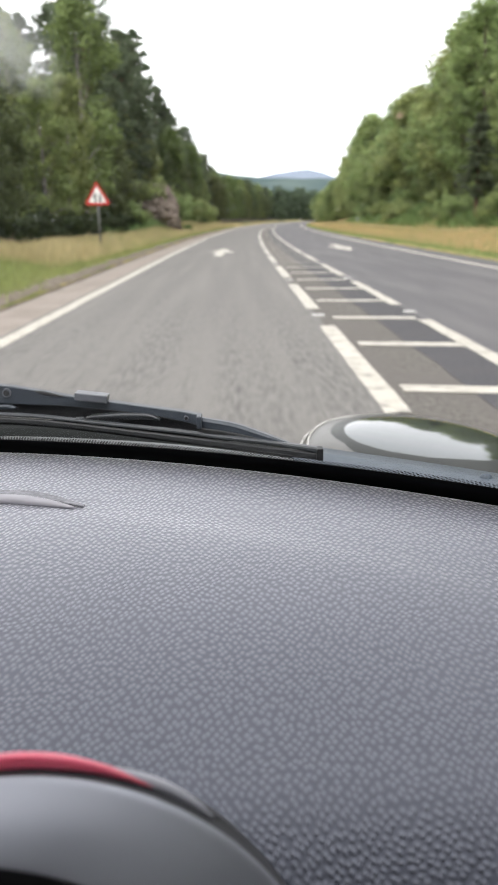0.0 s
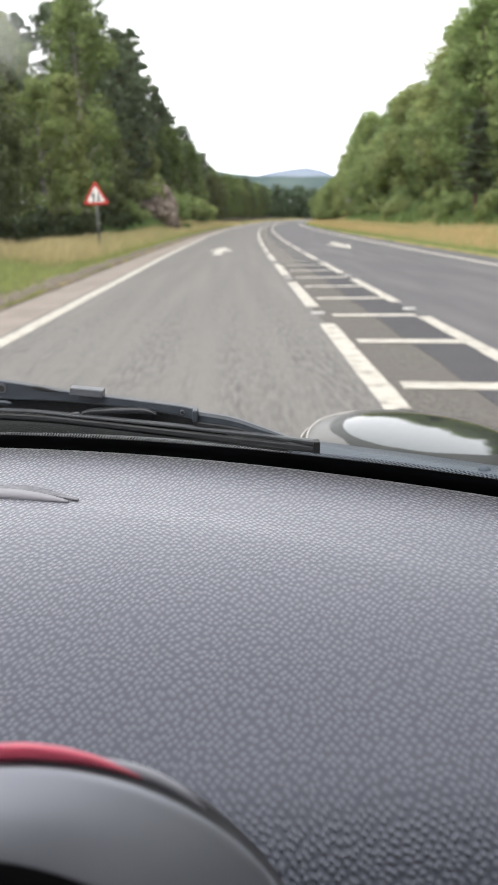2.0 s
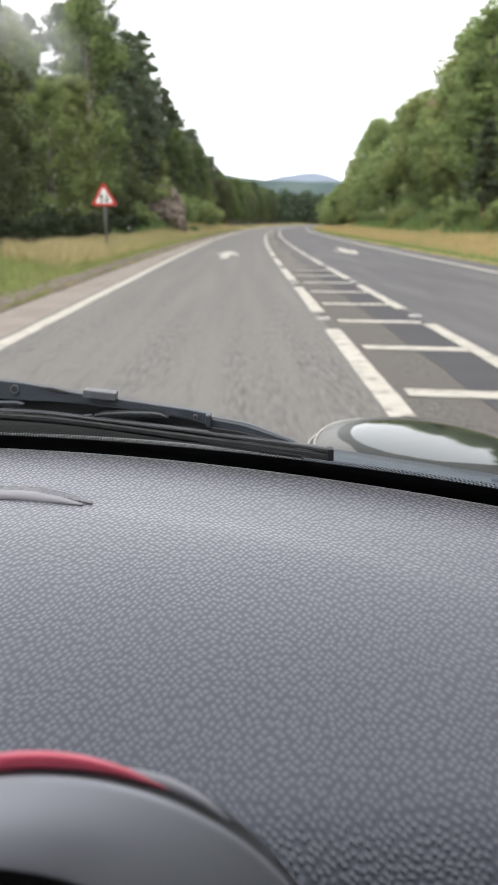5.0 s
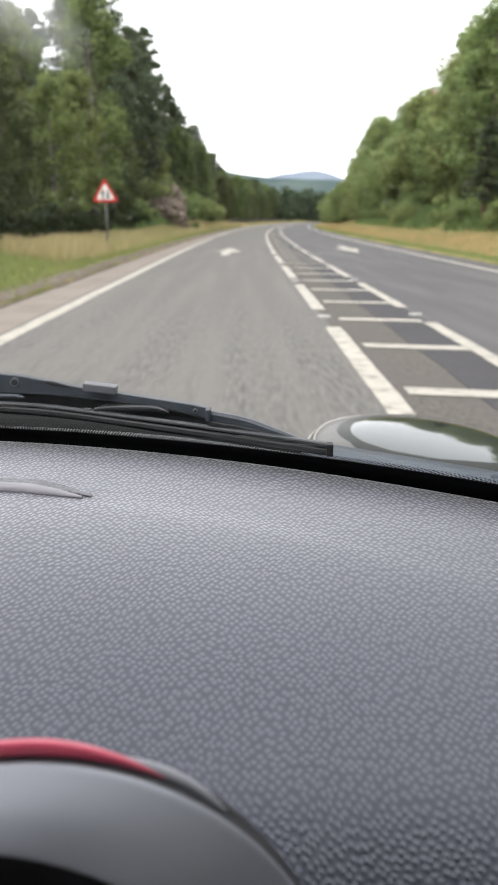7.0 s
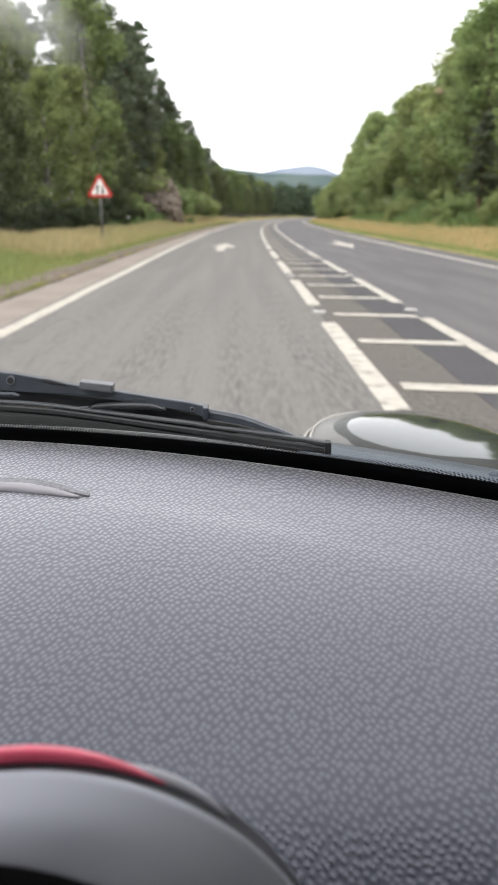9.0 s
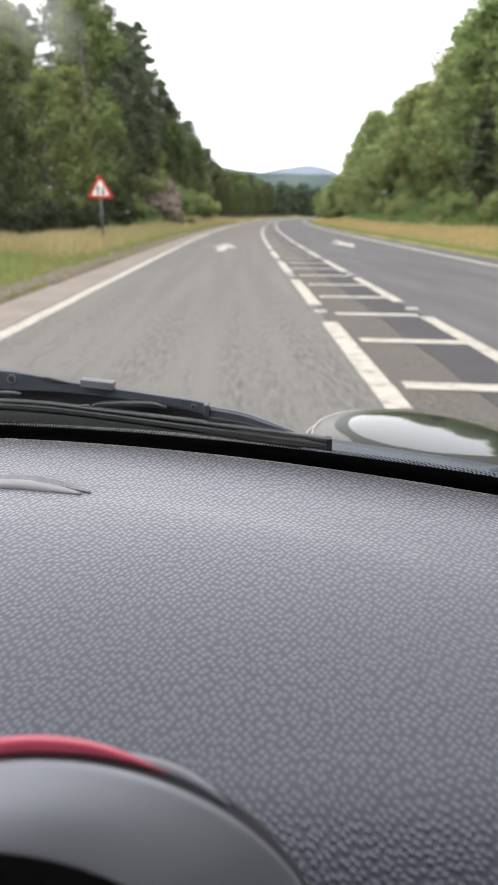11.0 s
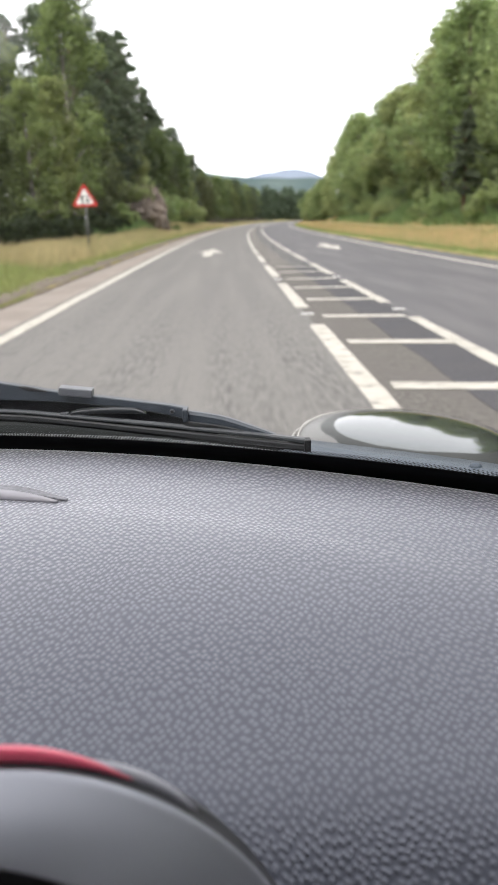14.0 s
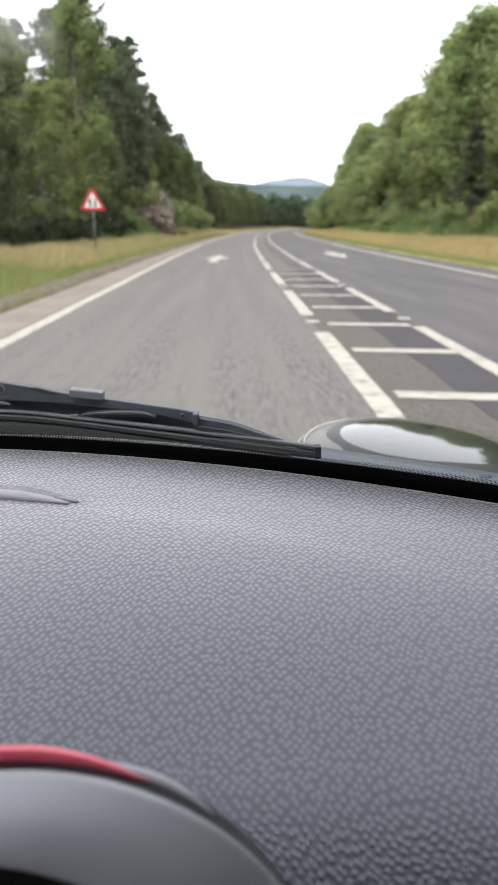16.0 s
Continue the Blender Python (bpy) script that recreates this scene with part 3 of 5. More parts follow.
for k in range(-79, 137):
    ribbon("hatch_bar", UL + 0.15, UR - 0.06, 5.42 + 2.12 * k, 5.66 + 2.12 * k, skew=0.2)
for k in range(-31, -28):
    ribbon("centre_dash", UL - 0.075, UL + 0.075, 4.25 + 6 * k, 8.4 + 6 * k)
stud_me = bpy.data.meshes.new("road_stud")
sb = box_bm(-0.08, 0.08, -0.07, 0.07, -0.02, 0.018, 0.012, 2)
sb.to_mesh(stud_me)
sb.free()
stud_me.materials.append(STUD)
for k in range(-20, 40):
    for u, o in ((UL - 0.02, 10.0), (UR, 10.2)):
        s = child("road_stud", stud_me, road)
        s.matrix_basis = pose(u + bend(o + 6 * k), o + 6 * k, 0)


def arrow(u, y, turn, name="lane_arrow", size=1.0, lean=0.5, length=5.0):
    """A painted lane arrow: a shaft that leans over to a broad head."""
    pts = [(-0.15, 0), (0.15, 0), (0.17 + 0.4 * lean, 0.44 * length), (0.5 + lean, 0.4 * length), (1.2 * lean, length),
           (-0.5 + lean, 0.46 * length), (-0.17 + 0.4 * lean, 0.48 * length)]
    c, s = math.cos(turn), math.sin(turn)
    top = [(u + bend(y) + size * (a * c - b * s), y + size * (a * s + b * c), 0.004) for a, b in pts]
    n = len(top)
    v = top + [(a, b, 0.001) for a, b, z in top]
    fa = [tuple(range(n)), tuple(range(2 * n - 1, n - 1, -1))] + [(i, i + n, (i + 1) % n + n, (i + 1) % n) for i in range(n)]
    child(name, mesh_of(name, v, fa, PAINT), road)


arrow(-0.78, 27.3, 0.0, lean=0.08, length=7.0)
arrow(4.3, 37.5, math.pi, lean=0.15, length=8.0)
arrow(0.9, -186, 0.35, size=1.6, lean=-0.6)


# ---- hills far off ----
def hill(name, x0, x1, y, depth, height, material, seed, label):
    """A long ridge, highest where height(s) says, s from 0 to 1 along it."""
    nx, ny = 90, 14
    v = []
    for j in range(ny):
        q = j / (ny - 1)
        for i in range(nx):
            s = i / (nx - 1)
            x = x0 + (x1 - x0) * s
            h = height(s) * math.sin(math.pi * min(1, 0.02 + q * 0.98)) ** 0.8
            h *= 1 + 0.10 * noise.noise(Vector((x * 0.004 + seed, q * 3, seed))) + 0.03 * noise.noise(Vector((x * 0.02, q * 9, seed)))
            v.append((x, y + (q - 0.5) * depth, h - 8))
    fa = [(j * nx + i, j * nx + i + 1, (j + 1) * nx + i + 1, (j + 1) * nx + i) for j in range(ny - 1) for i in range(nx - 1)]
    tagged(new(name, mesh_of(name, v, fa, material, True)), label, "hill", kind="structure")


def bell(s, c, w):
    return math.exp(-((s - c) / w) ** 2)


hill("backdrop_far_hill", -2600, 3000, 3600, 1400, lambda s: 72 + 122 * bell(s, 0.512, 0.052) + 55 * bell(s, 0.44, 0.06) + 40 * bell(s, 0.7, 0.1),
     HILL_FAR, 3.1, "far hill with blue-grey haze put into its colour")
hill("backdrop_wooded_hill", -1500, 1800, 1700, 700, lambda s: 72 + 30 * bell(s, 0.41, 0.05) + 14 * bell(s, 0.49, 0.07) + 25 * bell(s, 0.2, 0.15) + 25 * bell(s, 0.8, 0.15),
     HILL_NEAR, 7.7, "dark green wooded hillside beyond the road, haze in its colour")


# ---- trees and bushes ----
def sprays(rs, centres, radii, count, size, flat=1.0, droop=0.0):
    """Leaf sprays: small pointed faces scattered through clumps."""
    out, soft = [], []
    for (c, r) in zip(centres, radii):
        n = count
        d = rs.normal(size=(n, 3))
        d /= np.linalg.norm(d, axis=1)[:, None]
        p = d * (rs.uniform(0.25, 1, n) ** 0.6)[:, None] * r * np.array([1, 1, flat])
        p[:, 2] -= droop * r * rs.uniform(0, 1, n) ** 2
        p += c
        a = rs.normal(size=(n, 3)) * np.array([1, 1, 0.7])
        a /= np.linalg.norm(a, axis=1)[:, None]
        b = np.cross(a, rs.normal(size=(n, 3)))
        b /= np.linalg.norm(b, axis=1)[:, None]
        s = size * rs.uniform(0.6, 1.35, n)[:, None]
        tri_v = np.stack([p - a * s, p + b * s * 0.75, p + a * s * 0.9 - b * s * 0.25], axis=1)
        face = np.cross(tri_v[:, 1] - tri_v[:, 0], tri_v[:, 2] - tri_v[:, 0])
        back = (face * d).sum(1) < 0
        tri_v[back] = tri_v[back][:, ::-1]
        out.append(tri_v.reshape(-1, 3))
        soft.append(np.repeat(d + np.array([0, 0, 0.25]), 3, axis=0))
    return np.concatenate(out), np.concatenate(soft)


def limbs_bm(trunk, limbs, segs=7):
    """One trunk and its limbs as tapered tubes, in one mesh."""
    bm = tube_bm(trunk, segs + 1, 3)
    for l in limbs:
        b = tube_bm(l, 4, 2)
        me = bpy.data.meshes.new("limb_tmp")
        b.to_mesh(me)
        b.free()
        bm.from_mesh(me)
        bpy.data.meshes.remove(me)
    return bm


def broad_tree(height, spread, seed, leaf, bark, label, clumps=60, count=95, size=0.2, low=0.16, droop=0.25):
    """A leafy tree: tapered trunk, limbs that end in the clumps of an uneven crown."""
    rs = np.random.RandomState(seed)
    tree = tagged(new("tree"), label, "tree", "roadside trees")
    lean = rs.uniform(-0.5, 0.5, 2)
    r0 = height * 0.013 + 0.03
    trunk = [(0, 0, -0.3, r0 * 1.3), (lean[0] * 0.2, lean[1] * 0.2, height * 0.3, r0 * 0.85), (lean[0] * 0.7, lean[1] * 0.7, height * 0.65, r0 * 0.5),
             (lean[0], lean[1], height * 0.94, r0 * 0.12)]
    cs, rr, limbs = [], [], []
    for k in range(clumps):
        f = low + (1 - low) * (k + rs.uniform(0, 1)) / clumps
        z = height * f
        env = spread * math.sin(math.pi * min(0.97, (f - low) / (1 - low) * 0.8 + 0.17)) ** 0.75 * rs.uniform(0.55, 1.12)
        a = rs.uniform(0, math.tau)
        q = env * rs.uniform(0.3, 1.0) ** 0.6
        c = np.array([lean[0] * f + math.cos(a) * q, lean[1] * f + math.sin(a) * q, z])
        cs.append(c)
        rr.append(rs.uniform(0.55, 1.05) * spread * 0.34)
        if k % 3 == 0:
            z0 = z * 0.72
            limbs.append([(lean[0] * f * 0.7, lean[1] * f * 0.7, z0, r0 * 0.4 * (1.1 - f)), ((c[0]) * 0.55, (c[1]) * 0.55, (z0 + z) / 2 + 0.1, r0 * 0.25 * (1.1 - f)),
                          (c[0], c[1], z, r0 * 0.08)])
    part("trunk", limbs_bm(trunk, limbs), bark, tree, smooth=True)
    child("crown", leaf_mesh("crown", sprays(rs, cs, rr, count, size, 0.85, droop), leaf), tree)
    return tree


def pine_tree(height, spread, seed, label, size=0.25, low=0.12, leaf=None, point=0.6):
    """A Scots pine or spruce: straight trunk, tiers of spreading boughs, ragged dark needles."""
    rs = np.random.RandomState(seed)
    tree = tagged(new("pine_tree"), label, "tree", "roadside trees")
    r0 = height * 0.014 + 0.03
    trunk = [(0, 0, -0.3, r0 * 1.25), (0.1, 0, height * 0.4, r0 * 0.8), (0, 0.1, height * 0.75, r0 * 0.42), (0, 0, height * 0.98, r0 * 0.1)]
    cs, rr, limbs = [], [], []
    tiers = int(height * 1.3)
    for t in range(tiers):
        f = low + (0.97 - low) * t / (tiers - 1)
        reach = spread * (1 - f) ** point * (0.6 + 0.4 * min(1, f / 0.35)) + 0.22
        for k in range(5 if f < 0.85 else 4):
            if rs.uniform() < 0.12:
                continue
            a = rs.uniform(0, math.tau)
            q = reach * rs.uniform(0.5, 1.2)
            z = height * f + rs.uniform(-0.6, 0.6)
            limbs.append([(0, 0, z, r0 * 0.28 * (1.1 - f)), (math.cos(a) * q * 0.5, math.sin(a) * q * 0.5, z + 0.15, r0 * 0.18 * (1.1 - f)),
                          (math.cos(a) * q, math.sin(a) * q, z + 0.1, r0 * 0.06)])
            for w in (0.3, 0.48, 0.64, 0.78, 0.9, 1.02):
                cs.append(np.array([math.cos(a) * q * w, math.sin(a) * q * w, z + 0.15 + rs.uniform(-0.15, 0.3) - 0.25 * w * w]))
                rr.append(rs.uniform(0.6, 1.0) * (0.34 + 0.13 * reach) * (1.25 - 0.45 * w))
    part("trunk", limbs_bm(trunk, limbs), BARK_PINE, tree, smooth=True)
    child("crown", leaf_mesh("crown", sprays(rs, cs, rr, 14, size, 0.55, 0.0), leaf or LEAF_PINE), tree)
    return tree


def bush(height, spread, seed, leaf, label, clumps=22, count=110, size=0.125):
    rs = np.random.RandomState(seed)
    b = tagged(new("bush"), label, "bush", "roadside bushes")
    cs, rr, stems = [], [], []
    for k in range(clumps):
        a, q = rs.uniform(0, math.tau), spread * math.sqrt(rs.uniform(0, 1))
        z = height * (0.2 + 0.65 * rs.uniform(0, 1) * (1 - 0.6 * (q / spread) ** 2))
        cs.append(np.array([math.cos(a) * q, math.sin(a) * q, z]))
        rr.append(rs.uniform(0.6, 1) * spread * 0.36)
        if k % 3 == 0:
            stems.append([(math.cos(a) * q * 0.2, math.sin(a) * q * 0.2, -0.1, 0.035), (math.cos(a) * q * 0.6, math.sin(a) * q * 0.6, z * 0.5, 0.022),
                          (math.cos(a) * q, math.sin(a) * q, z, 0.008)])
    part("stems", limbs_bm(stems[0], stems[1:], 4), BARK, b)
    child("crown", leaf_mesh("crown", sprays(rs, cs, rr, count, size, 0.9, 0.1), leaf), b)
    return b


BIRCH = broad_tree(13, 2.7, 11, LEAF_BIRCH, BARK_PALE, "slender birch with pale trunk and light green hanging leaves", 64, 128, 0.158, 0.2, 0.6)
BIRCH_B = broad_tree(11, 2.4, 12, LEAF_BIRCH, BARK_PALE, "young birch with pale trunk and light green crown", 58, 124, 0.158, 0.12, 0.6)
BROAD = broad_tree(12, 3.6, 13, LEAF_BROAD, BARK, "broad green deciduous tree on the roadside bank", 76, 105, 0.198, 0.08)
BROAD_B = broad_tree(10, 3.2, 14, LEAF_BROAD, BARK, "dense rounded deciduous tree with bright leaves", 70, 102, 0.198, 0.06)
DARK = broad_tree(12, 3.3, 15, LEAF_DARK, BARK, "dark green tree at the wood edge", 74, 122, 0.174, 0.05)
GREEN = broad_tree(12, 3.4, 19, LEAF_GREEN, BARK, "leafy mid-green tree at the edge of the wood", 76, 112, 0.185, 0.06)
PINE = pine_tree(19, 3.6, 16, "tall dark pine with ragged tiers of boughs")
PINE_B = pine_tree(17, 3.2, 17, "tall pine with bare lower trunk and dark crown", low=0.28)
PINE_C = broad_tree(19, 3.1, 41, LEAF_PINE, BARK_PINE, "tall dark Scots pine with a dense soft crown", 122, 80, 0.185, 0.14, 0.1)
SPRUCE = pine_tree(15, 3.0, 18, "dark green spruce with pointed top", low=0.05, point=0.85)
BROAD_C = broad_tree(13, 3.3, 31, LEAF_BROAD, BARK, "tall leafy deciduous tree with layered green crown", 82, 100, 0.195, 0.1, 0.3)
BUSH = bush(1.8, 1.5, 21, LEAF_BUSH, "bright green bramble bush at the wood edge")
BUSH_B = bush(2.6, 1.9, 22, LEAF_BROAD, "rounded green bush at the wood edge")
SHADE_BUSH = bush(2.2, 1.7, 23, LEAF_SHADE, "dark green undergrowth with the wood's shade in its leaf colour")
used = set()


def plant(proto, u, y, scale, turn, tall=1.0):
    """Stand a tree or bush on the land; the first of a kind is moved, the others are copies."""
    m = Matrix.LocRotScale((u + bend(y), y, terrain(u, y) - 0.05), Euler((0, 0, turn)), (scale, scale, scale * tall))
    if proto in used:
        return copy_thing(proto, m)
    used.add(proto)
    proto.matrix_basis = m
    return proto


rng = random.Random(42)
# wood along the near side of the road: low leafy edge, tall pines behind
y = 14.0
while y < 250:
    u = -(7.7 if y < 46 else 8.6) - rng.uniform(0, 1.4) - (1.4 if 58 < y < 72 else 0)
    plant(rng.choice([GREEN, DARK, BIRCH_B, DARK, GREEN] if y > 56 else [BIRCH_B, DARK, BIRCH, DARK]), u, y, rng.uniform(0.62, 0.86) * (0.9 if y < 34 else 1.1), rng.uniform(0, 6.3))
    y += rng.uniform(3.4, 5.0) * (1.0 if y < 120 else 1.5)
y = 10.0
while y < 56:
    plant(rng.choice([BIRCH, DARK, BIRCH, GREEN]), -12.4 - rng.uniform(0, 2), y, rng.uniform(0.85, 1.08) * (0.66 if y < 36 else 1.0), rng.uniform(0, 6.3))
    y += rng.uniform(3.8, 5.4)
# from the rock on: a tall wall of conifers close behind the leafy edge
while y < 265:
    tree = rng.choice([PINE_C, PINE, PINE_C, PINE_B] if y < 132 else [DARK, BIRCH, PINE_C, DARK])
    tall = {PINE: 1.0, PINE_C: 1.0, PINE_B: 1.1, SPRUCE: 1.28, DARK: 1.42, BIRCH: 1.32}[tree]
    plant(tree, -10.2 - rng.uniform(0, 1.8), y, tall * rng.uniform(0.88, 1.14) * (0.92 if y < 90 else 0.84), rng.uniform(0, 6.3), 0.85)
    y += rng.uniform(2.9, 4.2) * (1.0 if y < 130 else 1.35)
y = 62.0
while y < 100:
    plant(rng.choice([PINE, GREEN, PINE_C, DARK, BIRCH, PINE_B]), -15.5 - rng.uniform(0, 3), y, rng.uniform(0.85, 1.02), rng.uniform(0, 6.3))
    y += rng.uniform(4.5, 6.5)
# wood on the far side, up the bank
y = 12.0
while y < 250:
    plant(rng.choice([BROAD, BROAD_B, BIRCH, BROAD_C, BIRCH_B]), 16.6 + rng.uniform(0, 2.0), y, rng.uniform(0.96, 1.2), rng.uniform(0, 6.3), 0.87 + 0.05 * math.sin(y * 1.9))
    y += rng.uniform(3.6, 5.0)
y = 10.0
while y < 160:
    plant(rng.choice([BROAD, BROAD_C, BIRCH, DARK, BROAD_C]), 21.0 + rng.uniform(0, 3.5), y, rng.uniform(1.1, 1.34), rng.uniform(0, 6.3), 0.88 + 0.04 * math.sin(y * 1.3))
    y += rng.uniform(4, 6)
# further on the wood comes down the bank to the road
y = 92.0
while y < 262:
    k = min(1, (y - 92) / 90)
    plant(rng.choice([BROAD, BROAD_B, BROAD_B]), 14.8 - 5.2 * k + rng.uniform(0, 1.6), y, rng.uniform(0.7, 0.95) * (1 - 0.2 * k), rng.uniform(0, 6.3), 0.8)
    y += rng.uniform(3.4, 5.0)
plant(PINE_B, 12.7, 43.4, 0.43, 1.0)
plant(BROAD_B, 14.2, 40.0, 0.3, 2.0)
for uu, yy, k in ((12.6, 40.2, 0.42), (13.4, 40.8, 0.5), (13.0, 39.0, 0.4), (12.2, 41.4, 0.34), (13.9, 39.4, 0.5), (14.2, 37.6, 0.48)):
    plant(BUSH, uu, yy, k, yy * 3)
for k in range(20):
    plant(rng.choice([BUSH_B, BROAD_B, BUSH_B]), 25.5 + rng.uniform(0, 4), 24 + k * 6.5, rng.uniform(0.9, 1.3), rng.uniform(0, 6.3))
# what the drive has already passed
for k in range(19):
    yy = -232 + k * 11.6 + rng.uniform(-2, 2)
    plant(rng.choice([BIRCH, DARK, BROAD, BIRCH_B, SPRUCE]), -11.5 - rng.uniform(0, 4) - (3 if -112 < yy < -14 else 0), yy, rng.uniform(0.75, 1.0), rng.uniform(0, 6.3))
    plant(rng.choice([BROAD, BIRCH, DARK, SPRUCE, BROAD_B]), 16.5 + rng.uniform(0, 4), yy + 3, rng.uniform(0.8, 1.05), rng.uniform(0, 6.3))
# unseen trees beside the car carry the wood on, added to block the right-hand sky
beside = random.Random(7)
for k in range(11):
    yy = -34 + k * 4.4
    plant(beside.choice([BROAD, BIRCH, BROAD_B, BROAD_C]), 14.6 + beside.uniform(0, 2.5), yy + beside.uniform(-1, 1), beside.uniform(0.9, 1.1), beside.uniform(0, 6.3), 0.9)
# undergrowth that fills the foot of the wood, shade put into its leaf colour
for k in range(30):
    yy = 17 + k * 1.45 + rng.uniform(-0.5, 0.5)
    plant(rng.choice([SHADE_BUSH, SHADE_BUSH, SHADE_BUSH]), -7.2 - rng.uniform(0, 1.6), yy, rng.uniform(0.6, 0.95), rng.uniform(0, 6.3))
# bracken and low bushes down the far bank
for k in range(62):
    yy = 24 + k * 1.75 + rng.uniform(-0.8, 0.8)
    plant(rng.choice([BUSH, BUSH_B, BUSH]), 12.6 + rng.uniform(0, 1.8), yy, rng.uniform(0.36, 0.66), rng.uniform(0, 6.3))
# brambles and bushes at the wood edge
for k in range(28):
    yy = 50 + k * 3.0 + rng.uniform(-1, 1)
    plant(rng.choice([BUSH, BUSH, BUSH_B]), -7.4 - rng.uniform(0, 1.2), yy, rng.uniform(0.55, 0.95), rng.uniform(0, 6.3))
for k in range(26):
    yy = 74 + k * 1.4 + rng.uniform(-0.6, 0.6)
    plant(rng.choice([BUSH, BUSH_B, BUSH]), -6.3 - rng.uniform(0, 2.6), yy, rng.uniform(0.6, 1.05), rng.uniform(0, 6.3))
for k in range(44):
    yy = 22 + k * 3.2 + rng.uniform(-1.2, 1.2)
    plant(rng.choice([BUSH, BUSH_B, BUSH]), 14.2 + rng.uniform(0, 2.4), yy, rng.uniform(0.5, 0.9), rng.uniform(0, 6.3))

# far wood that closes the view
rs = np.random.RandomState(77)
cs, rr = [], []
for k in range(760):
    x, yv = rs.uniform(-60, 150), rs.uniform(255, 345)
    if yv < 302 and abs(x - bend(yv) - 1.5) < 7:
        continue
    h = rs.uniform(8, 11.5)
    for q in range(5):
        f = 0.1 + 0.2 * q
        cs.append(np.array([x + rs.uniform(-0.8, 0.8), yv + rs.uniform(-0.8, 0.8), h * f + 0.6]))
        rr.append((1 - f) * 2.6 + 1.0)
woods = new("far_woods", leaf_mesh("far_woods", sprays(rs, cs, rr, 60, 0.55, 1.2), LEAF_FAR))
tagged(woods, "dense mixed woodland closing the end of the road", "woodland", kind="stuff")


# ---- grass, bracken and flowers ----
def blades(name, n, u_of, y_of, height, width, material, label, seed, lean=0.35, category="grass"):
    rs = np.random.RandomState(seed)
    u, y = u_of(rs, n), y_of(rs, n)
    base = np.array([(a + bend(b), b, terrain(a, b) - 0.02) for a, b in zip(u, y)])
    h = height * rs.uniform(0.5, 1.25, n)
    a = rs.uniform(0, math.tau, n)
    side = np.stack([np.cos(a), np.sin(a), np.zeros(n)], 1) * (width * rs.uniform(0.6, 1.4, n))[:, None]
    tip = base + np.stack([rs.normal(0, lean, n) * h, rs.normal(0, lean, n) * h, h], 1)
    v = np.stack([base - side, base + side, tip], 1).reshape(-1, 3)
    return tagged(new(name, leaf_mesh(name, v, material, 3)), label, category, kind="stuff")


def along(lo, hi):
    return lambda rs, n: lo + (hi - lo) * rs.uniform(0, 1, n) ** 1.5


blades("mown_grass", 60000, lambda rs, n: -3.84 - 2.5 * rs.uniform(0, 1, n) ** 1.1 + 0.12 * rs.normal(0, 1, n), along(8, 120), 0.15, 0.012, GRASS_GREEN, "short green grass beside the kerb", 1)
blades("dry_grass", 44000, lambda rs, n: -4.1 - 4.2 * rs.uniform(0, 1, n) ** 0.8, along(21, 140), 0.34, 0.012, GRASS_TAN, "tall dry tan grass on the verge", 2)
blades("dry_grass", 5000, lambda rs, n: -4.3 - 1.5 * rs.uniform(0, 1, n) ** 0.8, lambda rs, n: 24.9 - 6.5 * rs.uniform(0, 1, n) ** 1.8, 0.46, 0.012, GRASS_TAN, "tall tan grass round the foot of the sign", 12)
blades("green_grass", 16000, lambda rs, n: -4.4 - 3.4 * rs.uniform(0, 1, n), along(9, 60), 0.24, 0.013, GRASS_GREEN, "tall green grass mixed into the verge", 3)
blades("mown_grass", 22000, lambda rs, n: rs.uniform(7.1, 8.6, n), along(12, 140), 0.14, 0.013, GRASS_GREEN, "short green grass beside the road", 4)
blades("dry_grass", 80000, lambda rs, n: 7.7 + 9.5 * rs.uniform(0, 1, n) ** 1.2, along(14, 190), 0.2, 0.013, GRASS_ORANGE, "orange-brown seeding grass on the bank", 5)
blades("green_grass", 20000, lambda rs, n: 8.2 + 9 * rs.uniform(0, 1, n), along(14, 190), 0.24, 0.013, GRASS_GREEN, "green grass mixed into the bank", 6)
blades("bracken", 24000, lambda rs, n: 11.9 + 4.4 * rs.uniform(0, 1, n) ** 0.8, lambda rs, n: np.maximum(24, rs.choice([33, 40, 46, 60, 68, 82, 96, 104, 138], n) + rs.normal(0, 3.4, n)), 0.45, 0.05, BRACKEN, "green bracken up the bank", 7, 0.7, "bracken")
blades("bracken", 9000, lambda rs, n: -6.6 - 1.8 * rs.uniform(0, 1, n), along(40, 110), 0.45, 0.05, BRACKEN, "green bracken under the trees", 8, 0.7, "bracken")
blades("fireweed", 5000, lambda rs, n: -9 - 2.0 * rs.uniform(0, 1, n), lambda rs, n: rs.normal(-34, 3, n), 1.4, 0.04, FIREWEED, "pink flowering fireweed patch", 9, 0.12, "flowers")
blades("fireweed", 5000, lambda rs, n: -9 - 2.5 * rs.uniform(0, 1, n), lambda rs, n: rs.normal(-150, 6, n), 1.4, 0.04, FIREWEED, "pink flowering fireweed patch", 10, 0.12, "flowers")


